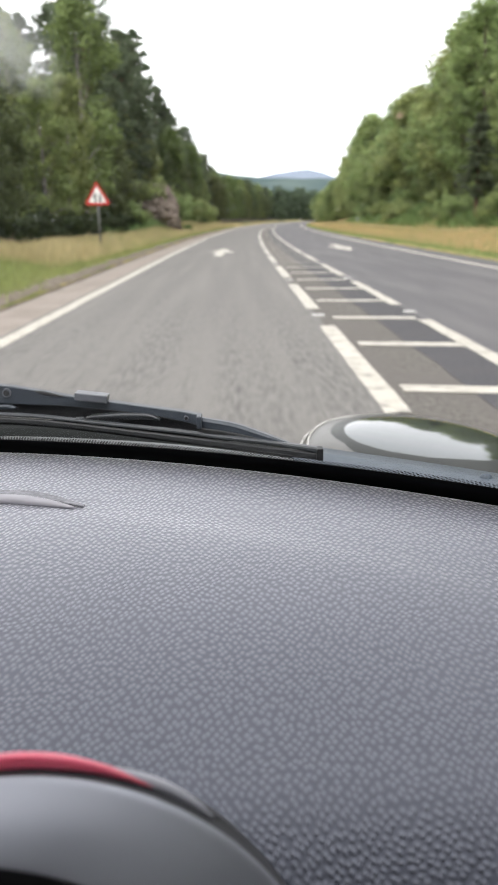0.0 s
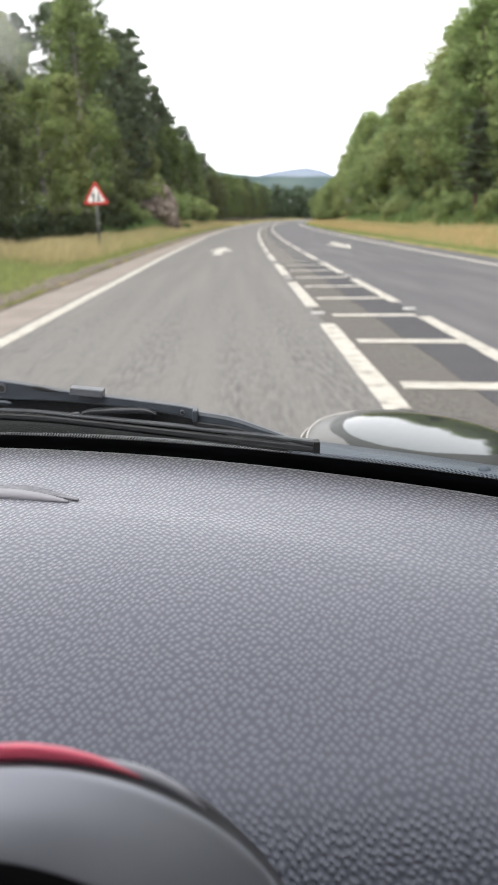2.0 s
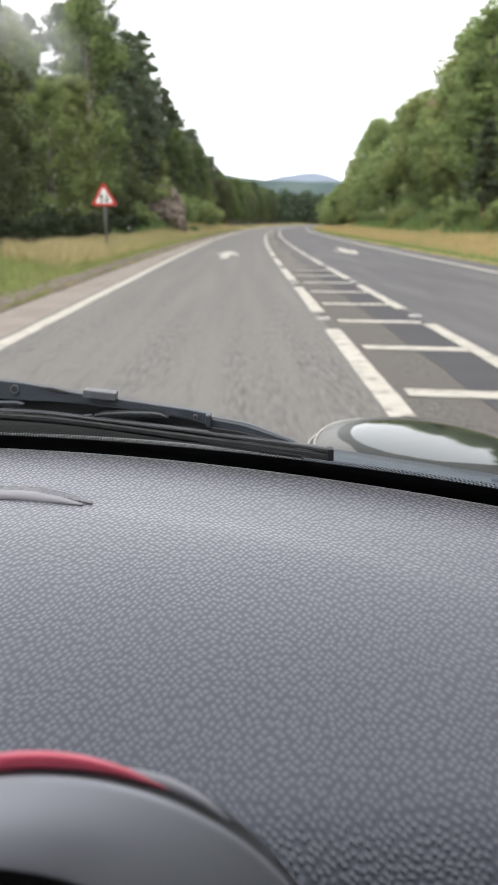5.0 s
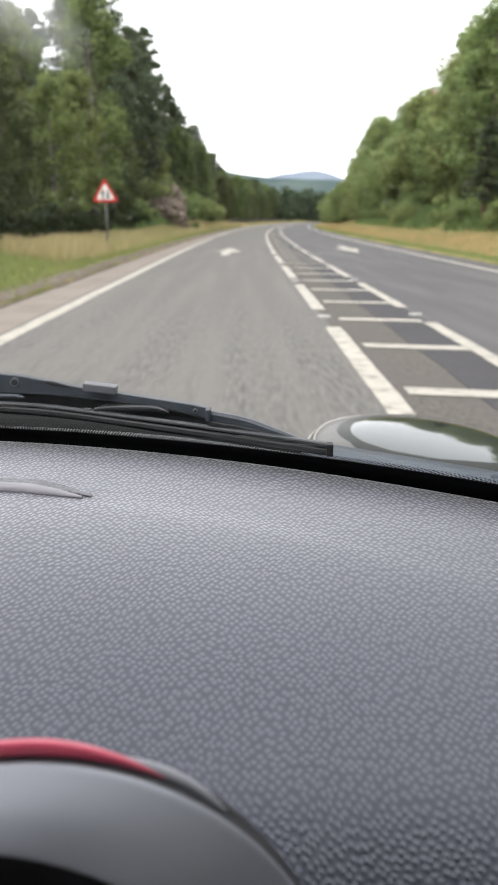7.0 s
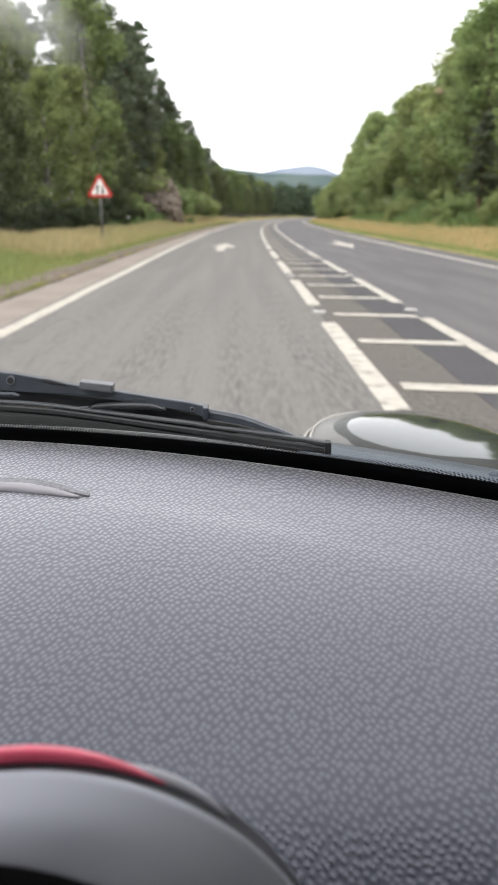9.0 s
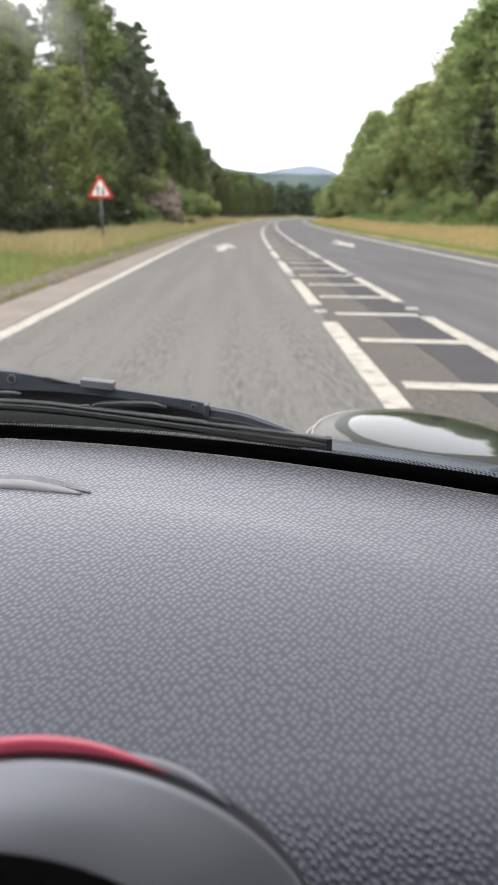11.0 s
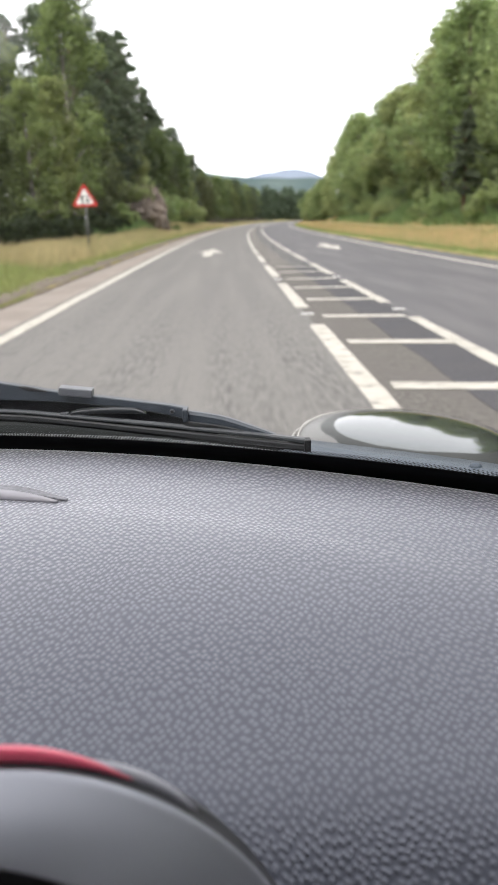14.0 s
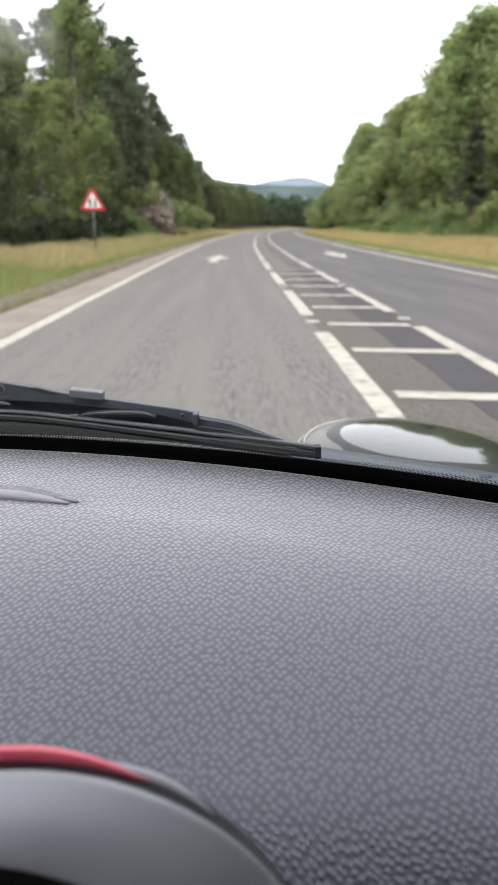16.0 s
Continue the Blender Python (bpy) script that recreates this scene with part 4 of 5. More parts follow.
# ---- rock outcrop ----
def rock(u, y, sx, sy, sz, seed):
    bm = bmesh.new()
    bmesh.ops.create_icosphere(bm, subdivisions=5, radius=1.0)
    for v in bm.verts:
        p = v.co.copy()
        cell = noise.cell(p * 2.6 + Vector((seed, 0, 0)))
        d = 1 + 0.36 * noise.noise(p * 1.3 + Vector((seed, 3, 0))) + 0.3 * abs(noise.noise(p * 2.7 + Vector((0, seed, 0)))) + 0.16 * cell + 0.08 * noise.noise(p * 9.0)
        v.co = Vector((p.x * d * sx, p.y * d * sy, max(-1.1, p.z * d * sz)))
    me = bpy.data.meshes.new("rock")
    bm.to_mesh(me)
    bm.free()
    me.materials.append(ROCK)
    ob = new("rock_outcrop", me)
    ob.matrix_basis = pose(u + bend(y), y, terrain(u, y) + 0.4, 0, 0, 12)
    return tagged(ob, "pinkish grey broken rock face at the verge", "rock", "rock outcrops")


rock(-6.75, 64.0, 1.05, 1.9, 1.35, 2.0)
rock(-7.6, 67.0, 1.6, 2.6, 2.0, 5.0)
rock(-5.75, 64.5, 0.4, 0.9, 0.5, 8.0)
for uu, yy, k in ((-7.3, 60.0, 0.7), (-8.8, 62.0, 1.0), (-5.3, 69.5, 0.7), (-5.7, 72.0, 0.8), (-9.0, 65.5, 1.2), (-6.1, 60.2, 0.45), (-7.7, 61.8, 0.75), (-6.4, 59.0, 0.6),
                  (-7.6, 56.5, 0.5), (-6.9, 57.0, 0.46), (-6.3, 57.4, 0.4), (-5.8, 58.6, 0.42), (-7.9, 54.0, 0.55), (-7.1, 54.6, 0.42), (-5.5, 60.4, 0.36)):
    plant(BUSH_B if k > 1 else BUSH, uu, yy, k, yy)


# ---- signs, posts, rails ----
def plate(name, pts, y, thick, material, parent, label=""):
    """A flat plate with the outline pts (x, z), its face towards the traffic at y."""
    n = len(pts)
    v = [(x, y, z) for x, z in pts] + [(x, y + thick, z) for x, z in pts]
    fa = [tuple(range(n)), tuple(range(2 * n - 1, n - 1, -1))] + [(i, i + n, (i + 1) % n + n, (i + 1) % n) for i in range(n)]
    return child(name, mesh_of(name, v, fa, material), parent, label)


def tri(r, z, round_=0.12):
    pts = []
    for k in range(3):
        a = math.pi / 2 + k * math.tau / 3
        for s in (-0.5, -0.17, 0.17, 0.5):
            b = a + s * math.tau / 3
            pts.append((math.cos(a) * r * (1 - round_) + math.cos(b) * r * round_, z + math.sin(a) * r * (1 - round_) + math.sin(b) * r * round_))
    return pts


def warning_sign(u, y, z):
    s = tagged(new("warning_sign"), "red-edged white triangular two-way traffic sign on grey post", "road sign")
    g = terrain(u, y)
    part("post", cyl_bm((0, 0.04, -0.3), (0, 0.04, z - g + 0.2), 0.03), POST_GREY, s, smooth=True)
    face = plate("border", tri(0.435, z - g), 0.0, 0.006, RED_SIGN, s, "red border plate")
    plate("panel", tri(0.3, z - g), -0.003, 0.003, WHITE_SIGN, face, "white panel")
    for k, x in ((1, -0.075), (-1, 0.085)):
        c = z - g - 0.02
        plate("arrow", [(x - 0.022, c - 0.13 * k), (x + 0.022, c - 0.13 * k), (x + 0.022, c + 0.03 * k), (x + 0.06, c + 0.03 * k), (x, c + 0.15 * k),
                        (x - 0.06, c + 0.03 * k), (x - 0.022, c + 0.03 * k)], -0.006, 0.003, BLACK_SIGN, face, "black arrow")
    s.matrix_basis = pose(u + bend(y), y, g)


warning_sign(-4.42, 25.2, 1.97)


def text_on(parent, body, x, y, z, size, material, name="lettering"):
    c = bpy.data.curves.new(name, "FONT")
    c.body, c.size, c.align_x, c.align_y, c.extrude = body, size, "CENTER", "CENTER", 0.002
    c.materials.append(material)
    ob = child(name, c, parent)
    ob.matrix_basis = pose(x, y, z, 90, 0, 0)
    return ob


def parking_sign(u, y):
    s = tagged(new("parking_sign"), "blue square parking sign with white letter on a post", "road sign")
    part("post", cyl_bm((0, 0.04, -0.2), (0, 0.04, 2.5), 0.038), POST_GREY, s, smooth=True)
    part("border", box_bm(-0.4, 0.4, 0, 0.01, 1.75, 2.55, 0.004), WHITE_SIGN, s)
    part("panel", box_bm(-0.37, 0.37, -0.004, 0.002, 1.78, 2.52, 0.001), BLUE_SIGN, s)
    text_on(s, "P", 0, -0.008, 2.15, 0.72, WHITE_SIGN)
    s.matrix_basis = pose(u, y, terrain(u, y))


def camera_sign(u, y):
    s = tagged(new("camera_sign"), "white speed camera sign with a lettered plate below", "road sign")
    part("post", cyl_bm((0, 0.04, -0.2), (0, 0.04, 4.6), 0.05), POST_GREY, s, smooth=True)
    for z0, z1 in ((2.75, 3.6), (3.68, 4.6)):
        part("panel", box_bm(-0.55, 0.55, 0, 0.012, z0, z1, 0.004), WHITE_SIGN, s)
    part("pictogram", box_bm(-0.3, 0.1, -0.006, 0.0, 4.0, 4.3, 0.003), BLACK_SIGN, s)
    part("pictogram", box_bm(0.13, 0.24, -0.006, 0.0, 4.06, 4.24, 0.003), BLACK_SIGN, s)
    for z in (3.3, 3.05):
        part("lettering_bar", box_bm(-0.4, 0.4, -0.005, 0.0, z - 0.06, z + 0.06, 0.002), BLACK_SIGN, s)
    s.matrix_basis = pose(u, y, terrain(u, y))


parking_sign(-6.3, -112)
camera_sign(-11.5, -161)


def guard_rail(u, y0, y1, end):
    """A box-section safety barrier on short posts."""
    r = tagged(new("guard_rail"), "weathered steel safety barrier on short posts beside the road", "guard rail", "barriers")
    part("beam", box_bm(-0.05, 0.05, 0, y1 - y0, 0.5, 0.7, 0.02), STEEL, r)
    part("beam_rib", box_bm(-0.065, 0.065, 0, y1 - y0, 0.58, 0.62, 0.01), STEEL, r)
    pm = box_bm(-0.04, 0.04, -0.05, 0.05, -0.3, 0.52, 0.008)
    me = bpy.data.meshes.new("post")
    pm.to_mesh(me)
    pm.free()
    me.materials.append(STEEL)
    for k in range(int((y1 - y0) / 2.4)):
        p = child("post", me, r)
        p.matrix_basis = pose(0.09 * (1 if u > 0 else -1), 0.6 + 2.4 * k, 0)
    if end:
        part("end_post", box_bm(-0.12, 0.12, y1 - y0 - 0.1, y1 - y0 + 0.12, -0.2, 0.86, 0.015), WOOD_GREY, r)
    r.matrix_basis = pose(u, y0, terrain(u, y0 + 2))


guard_rail(-5.2, -232, -166, True)
guard_rail(8.3, -240, -52, False)

litter = tagged(new("litter_bin"), "black plastic litter bin at the lay-by edge", "litter bin")
part("body", box_bm(-0.27, 0.27, -0.27, 0.27, 0, 0.85, 0.05), BIN_BLACK, litter)
part("lid", box_bm(-0.3, 0.3, -0.3, 0.3, 0.86, 1.02, 0.06), BIN_BLACK, litter)
litter.matrix_basis = pose(-8.6, -66, terrain(-8.6, -66))

# post and wire fence further along the verge
fence = tagged(new("post_and_wire_fence"), "low weathered wooden posts with sagging wires", "fence")
fp = box_bm(-0.055, 0.055, -0.055, 0.055, -0.3, 1.0, 0.012)
fm = bpy.data.meshes.new("fence_post")
fp.to_mesh(fm)
fp.free()
fm.materials.append(WOOD_GREY)
heads = []
for k in range(52):
    y = 118 + k * 2.6
    u = -5.7
    p = child("fence_post", fm, fence)
    p.matrix_basis = pose(u + bend(y), y, terrain(u, y), rng.uniform(-3, 3), rng.uniform(-4, 4), 0)
    heads.append((u + bend(y), y, terrain(u, y)))
for h in (0.4, 0.85):
    part("wire", tube_bm([(x, y, z + h, 0.004) for x, y, z in heads], 4, 1), STEEL, fence)

# ---- the car ----
car = tagged(new("car"), "grey car with pebbled dark dashboard, parked in the lane", "car")


def edge(x):
    """Where the dashboard meets the windscreen."""
    return 0.4625 - 0.415 * x - 0.72 * x * x


def dash_z(x, y):
    e = edge(x)
    c = e - 0.105 - 0.06 * x
    z = 1.07 - 0.8 * max(0.0, 0.36 - y) ** 2 - 5.0 * max(0.0, 0.2 - y) ** 2
    k = 1 / (1 + math.exp(-(y - c) / 0.006))
    z += 0.0013 * (1 - k)
    z -= 0.0008 * max(0.0, (y - (e - 0.006)) / 0.006) ** 2
    return z - 0.25 * max(0, abs(x + 0.29) - 0.55) ** 1.5


dx = list(np.linspace(-0.98, 0.40, 90))
dv = list(np.linspace(0, 1, 120))
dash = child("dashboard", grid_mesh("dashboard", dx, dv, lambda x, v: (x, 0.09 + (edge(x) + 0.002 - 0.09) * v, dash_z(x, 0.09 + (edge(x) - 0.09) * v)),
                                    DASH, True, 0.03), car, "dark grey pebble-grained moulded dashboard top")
part("dash_front", box_bm(-0.98, 0.40, 0.06, 0.10, 0.5, 0.92, 0.015), TRIM, car)

# raised lip of the defroster vent
part("vent_lip", tube_bm([(-0.42, 0.413, 1.0718, 0.0036), (-0.25, 0.414, 1.0718, 0.0036), (-0.14, 0.408, 1.0726, 0.0034), (-0.112, 0.4025, 1.0724, 0.003), (-0.089, 0.3945, 1.0716, 0.0008)], 8),
     LIP, dash, "pale moulded vent lip", True)
part("vent_slot", bar_bm([(-0.42, 0.4225, 1.0726, 0.0010, 0.006), (-0.25, 0.4235, 1.0726, 0.0010, 0.006), (-0.14, 0.4170, 1.0722, 0.0011, 0.006), (-0.112, 0.4115, 1.0721, 0.0011, 0.0052), (-0.084, 0.3975, 1.0714, 0.0005, 0.001)]),
     VENT_GREY, dash, "narrow grained defroster slot")


# windscreen, its black enamel band and dotted border
def pane(x, y):
    return 1.0822 - (y - edge(x)) * 0.625


gx = list(np.linspace(-0.98, 0.40, 40))
gs = list(np.linspace(0, 1, 30))
glass = child("windscreen", grid_mesh("windscreen", gx, gs, lambda x, s: (x, edge(x) + 0.06 - s * (edge(x) + 0.06 + 0.12), pane(x, edge(x) + 0.06 - s * (edge(x) + 0.06 + 0.12))),
                                      GLASS, True, 0.005), car, "clear windscreen with small specks of dirt")
glass.visible_shadow = False


def band_top(x):
    return edge(x) - 0.0126 - 0.008 * x


fx = list(np.linspace(-0.9, 0.36, 120))
child("enamel_band", grid_mesh("enamel_band", fx, [0, 0.5, 1], lambda x, s: (x, edge(x) + 0.055 + s * (band_top(x) + 0.0012 - edge(x) - 0.055), pane(x, edge(x) + 0.055 + s * (band_top(x) + 0.0012 - edge(x) - 0.055)) - 0.0062),
                               BLACK, True, 0.0008), glass, "black enamel band round the glass edge")
dots_v, dots_f = [], []
for row in range(3):
    for k in range(460):
        x = -0.55 + 0.00198 * k + 0.00099 * (row % 2)
        y = band_top(x) - 0.0004 - 0.0023 * row
        r = (0.00086, 0.0008, 0.00066)[row]
        n = len(dots_v)
        for q in range(6):
            a, b = math.cos(q * math.tau / 6), 1.45 * math.sin(q * math.tau / 6)
            dots_v.append((x + r * a, y + r * b, pane(x, y + r * b) - 0.0064))
        dots_f.append(tuple(range(n, n + 6)))
tagged(child("enamel_dots", mesh_of("enamel_dots", dots_v, dots_f, BLACK), glass), kind="stuff")

rs = np.random.RandomState(9)
sv, sf = [], []
SPOTS = [(-0.0603, 0.2556), (-0.0549, 0.2562), (-0.0529, 0.2531), (-0.0380, 0.2243), (-0.0215, 0.2003), (-0.0155, 0.2165), (-0.0172, 0.2403),
         (-0.0158, 0.2094), (-0.0265, 0.2093), (-0.0417, 0.2518), (-0.0365, 0.2592), (-0.0377, 0.2010), (0.0378, 0.1987), (0.0312, 0.2033),
         (0.0342, 0.2189), (0.0398, 0.2202), (0.0404, 0.2139), (0.0242, 0.2270), (0.0046, 0.2303), (0.0545, 0.1967), (0.0478, 0.1951), (0.0549, 0.1886)]
SPOTS += [(rs.uniform(-0.09, 0.08), rs.uniform(0.19, 0.25)) for k in range(12)]


def fleck(x, y, r, flat):
    """One dried speck, an uneven seven-sided flake on the glass."""
    a0 = rs.uniform(0, 6.3)
    out = []
    for q in range(7):
        a = q * math.tau / 7
        px, pz = math.cos(a) * r * rs.uniform(0.7, 1.2), math.sin(a) * r * flat * rs.uniform(0.7, 1.2)
        qx, qz = px * math.cos(a0) - pz * math.sin(a0), px * math.sin(a0) + pz * math.cos(a0)
        out.append((x + qx, y - qz * 0.85, pane(x, y) + qz * 0.53 + 0.0008))
    return out


for k, (x, y) in enumerate(SPOTS):
    n = len(sv)
    sv += fleck(x, y, rs.uniform(0.0002, 0.0004) * (1.0 if k < 22 else 0.6) * (1.5 if k in (1, 15) else 1), 0.6)
    sf.append(tuple(range(n, n + 7)))
child("insect_mark", mesh_of("insect_mark", fleck(0.0434, 0.1823, 0.0008, 0.85), [tuple(range(7))], INSECT), glass, "small reddish insect mark")
tagged(child("dirt_specks", mesh_of("dirt_specks", sv, sf, SPECK), glass), "pale dried specks on the glass", kind="stuff")

# pale smear on the glass
smear_me = grid_mesh("smear", list(np.linspace(-0.02, 0.02, 12)), list(np.linspace(-0.022, 0.022, 12)), lambda x, y: (x, y, -0.625 * y + 0.415 * -x), SMEAR)
child("smear", smear_me, glass, "faint whitish smear on the glass").matrix_basis = Matrix.Translation((-0.05, 0.190, pane(-0.05, 0.190) + 0.0012))

# scuttle below the glass
def cowl(s, x):
    return 1.036 + 0.013 * math.sin(s * 2.0) - 0.004 * max(0, min(1, (x + 0.05) / 0.15))


# one scuttle panel in two tones: the left half has the wiper's shade painted in
child("cowl_grille", grid_mesh("cowl_grille", list(np.linspace(-0.98, 0.043, 50)), [0, 0.2, 0.4, 0.6, 0.8, 1.0], lambda x, s: (x, edge(x) + 0.05 + 0.11 * s, cowl(s, x)), COWL_SHADED, True, 0.02),
      car, "dark half of the scuttle panel, wiper shade in its colour")
child("cowl_panel", grid_mesh("cowl_panel", list(np.linspace(0.045, 0.40, 36)), [0, 0.2, 0.4, 0.6, 0.8, 1.0], lambda x, s: (x, edge(x) + 0.05 + 0.11 * s, cowl(s, x)), COWL, True, 0.02),
      car, "blue-grey scuttle panel under the glass")
# added strip: the sky's gleam behind the dots, put in as a paler grey
child("cowl_trim", grid_mesh("cowl_trim", list(np.linspace(-0.98, 0.043, 60)), [0.38, 0.43, 0.48, 0.53], lambda x, s: (x, edge(x) + 0.05 + 0.11 * s, cowl(s, x) + 0.003), COWL_GLEAM, True, 0.004),
      car, "added grey strip standing for sky reflected off the scuttle")
part("washer_slot", bar_bm([(0.163, 0.5155, 1.0412, 0.0008, 0.003), (0.170, 0.514, 1.0425, 0.0016, 0.004), (0.186, 0.507, 1.0425, 0.0016, 0.004), (0.2, 0.5, 1.0425, 0.0016, 0.004)]), BLACK, car, "small black recess round the washer jet", True)
nub = bmesh.new()
bmesh.ops.create_uvsphere(nub, u_segments=20, v_segments=12, radius=1.0, matrix=Matrix.Translation((0.1775, 0.507, 1.0432)) @ Matrix.Diagonal((0.0052, 0.0045, 0.0046, 1)))
part("washer_jet", nub, COWL, car, "small rounded grey washer jet", True)

# wiper: blade, arm, links, screws
wiper = tagged(new("wiper"), "black wiper arm and blade at rest across the glass")
wiper.parent = car
part("rubber_lip", bar_bm([(-0.44, 0.597, 1.0800, 0.0023, 0.002), (-0.26, 0.583, 1.0787, 0.0022, 0.002), (-0.1851, 0.574, 1.0776, 0.0022, 0.002), (-0.1519, 0.570, 1.0760, 0.0024, 0.002), (-0.1231, 0.565, 1.0739, 0.0022, 0.002),
                           (-0.0410, 0.547, 1.0668, 0.0024, 0.002), (-0.0116, 0.536, 1.0655, 0.0026, 0.002), (0.0283, 0.517, 1.0652, 0.0023, 0.002), (0.0598, 0.5, 1.0655, 0.0022, 0.002)]),
     RUBBER_GREY, wiper, "dark grey rubber wiping edge")
part("wiping_edge", bar_bm([(-0.44, 0.598, 1.0770, 0.0008, 0.001), (-0.26, 0.584, 1.0758, 0.0008, 0.001), (-0.1851, 0.575, 1.0747, 0.0008, 0.001), (-0.1231, 0.566, 1.0711, 0.0008, 0.001), (-0.0410, 0.548, 1.0638, 0.0008, 0.001), (0.058, 0.501, 1.0630, 0.0006, 0.001)]),
     RUBBER, wiper, "thin black rubber edge")
part("blade_rail", bar_bm([(-0.44, 0.600, 1.0840, 0.0011, 0.003), (-0.26, 0.584, 1.0829, 0.0011, 0.003), (-0.1848, 0.575, 1.0818, 0.0011, 0.003), (-0.1516, 0.571, 1.0805, 0.0011, 0.003), (-0.1229, 0.566, 1.0781, 0.0011, 0.003),
                           (-0.0409, 0.548, 1.0720, 0.0013, 0.003), (-0.0116, 0.536, 1.0709, 0.0013, 0.003), (0.0282, 0.517, 1.0705, 0.0015, 0.003), (0.0598, 0.5, 1.0697, 0.0020, 0.003)]),
     RAIL_GREY, wiper, "grey metal blade rail")
part("arm", bar_bm([(-0.44, 0.628, 1.0985, 0.0080, 0.004), (-0.26, 0.607, 1.0960, 0.0079, 0.004), (-0.1891, 0.596, 1.0938, 0.0075, 0.004), (-0.1650, 0.591, 1.0926, 0.0064, 0.004), (-0.1470, 0.587, 1.0914, 0.0051, 0.004), (-0.1293, 0.582, 1.0902, 0.0040, 0.004), (-0.0956, 0.573, 1.0878, 0.0032, 0.004),
                    (-0.0670, 0.565, 1.0855, 0.0029, 0.004), (-0.0411, 0.557, 1.0826, 0.0037, 0.004), (-0.0274, 0.550, 1.0809, 0.0042, 0.004)], bevel=0.08),
     WIPER, wiper, "flat black steel wiper arm")
part("arm_notch", bar_bm([(-0.1560, 0.5848, 1.0972, 0.0006, 0.0012), (-0.1502, 0.5838, 1.0959, 0.0017, 0.0012), (-0.1420, 0.5815, 1.0949, 0.0012, 0.0012), (-0.1340, 0.5790, 1.0942, 0.0004, 0.0012)]),
     RUBBER, wiper, "dark notch in the arm")
part("arm_tab", bar_bm([(-0.30, 0.590, 1.0858, 0.0018, 0.002), (-0.1883, 0.584, 1.0856, 0.0018, 0.002), (-0.1760, 0.5825, 1.0853, 0.0014, 0.002), (-0.1722, 0.582, 1.0851, 0.0006, 0.002)]),
     WIPER, wiper, "pressed tab under the arm", True)
part("blade_spine", bar_bm([(-0.44, 0.625, 1.0870, 0.0062, 0.003),
                            (-0.1935, 0.6020, 1.0801, 0.0063, 0.003), (-0.1329, 0.5920, 1.0775, 0.0073, 0.003), (-0.0984, 0.5840, 1.0752, 0.0077, 0.003), (-0.0688, 0.5750, 1.0734, 0.0076, 0.003), (-0.0422, 0.5650, 1.0712, 0.0064, 0.003), (-0.0282, 0.5580, 1.0701, 0.0057, 0.003), (-0.0035, 0.5460, 1.0681, 0.0039, 0.003)]),
     RUBBER, wiper, "black blade spine under the arm")
part("spoiler", bar_bm([(-0.025, 0.548, 1.0785, 0.0044, 0.004), (0.0, 0.538, 1.0758, 0.0046, 0.004), (0.02, 0.527, 1.0726, 0.0034, 0.004), (0.038, 0.515, 1.0705, 0.0012, 0.003)]),
     WIPER, wiper, "curved black blade spoiler")
# shade on the spoiler's lower half, laid on as a black strip
part("spoiler_shade", bar_bm([(-0.0274, 0.5425, 1.0748, 0.0016, 0.001), (0.0, 0.5335, 1.0722, 0.0018, 0.001), (0.02, 0.5225, 1.0703, 0.0014, 0.001), (0.036, 0.512, 1.0694, 0.0006, 0.001)]),
     RUBBER, wiper, "dark strip for the shade low on the spoiler")
part("yoke", bar_bm([(-0.1149, 0.568, 1.0791, 0.0006, 0.003), (-0.1063, 0.568, 1.0801, 0.0017, 0.003), (-0.0865, 0.565, 1.0810, 0.0023, 0.003), (-0.0678, 0.561, 1.0814, 0.0022, 0.003), (-0.0605, 0.559, 1.0805, 0.0014, 0.003), (-0.0571, 0.558, 1.0794, 0.0005, 0.003)]),
     YOKE_GREY, wiper, "curved dark link bracket", True)
part("connector", box_bm(-0.1226, -0.1162, 0.5635, 0.5685, 1.0757, 1.0800, 0.0006), RAIL_GREY, wiper, "small grey connector block")
part("clip", box_bm(-0.1225, -0.0975, 0.566, 0.578, 1.0918, 1.0978, 0.0008), CLIPM, wiper, "pale grey spring clip").matrix_basis = Matrix.Translation((-0.1095, 0, 1.095)) @ Matrix.Rotation(radians(7), 4, "Y") @ Matrix.Translation((0.1095, 0, -1.095))
part("arm_end", box_bm(-0.0285, -0.0245, 0.5395, 0.553, 1.0760, 1.0852, 0.001), WIPER, wiper, "folded end band")
part("blade_tip", box_bm(0.0562, 0.0606, 0.4955, 0.5035, 1.0634, 1.0718, 0.0005), RUBBER, wiper, "black plastic blade end")
for (x, y, z, r) in ((-0.1805, 0.5900, 1.0955, 0.0036), (-0.0365, 0.5505, 1.0818, 0.0018)):
    part("screw", cyl_bm((x, y + 0.003, z), (x, y - 0.0016, z), r, segs=24), CLIPM, wiper, "small round pivot ring")
    part("screw_head", cyl_bm((x, y, z), (x, y - 0.0020, z), r * 0.66, segs=24), RUBBER, wiper)

# bonnet with its domed wing
bonnet = child("bonnet", grid_mesh("bonnet", list(np.linspace(-0.98, 0.42, 40)), list(np.linspace(0.55, 1.42, 30)),
                                   lambda x, y: (x, y, 0.90 - 0.30 * max(0, y - 0.9) ** 2 - 0.28 * max(0, abs(x + 0.29) - 0.45) ** 2 - 0.05 * (y - 0.55)), CAR_PAINT, True, 0.02), car, "glossy grey bonnet")
def beak(p, s):
    """Draws the inner end of a wing's outline out to a blunt point."""
    cx = -0.29 + s * 0.592
    a = math.atan2((p[1] - 1.15 + 0.045) / 0.235, (cx - p[0]) * s / 0.2)
    return Vector((p[0] - s * 0.016 * math.exp(-abs(a) / 0.24), p[1], p[2]))


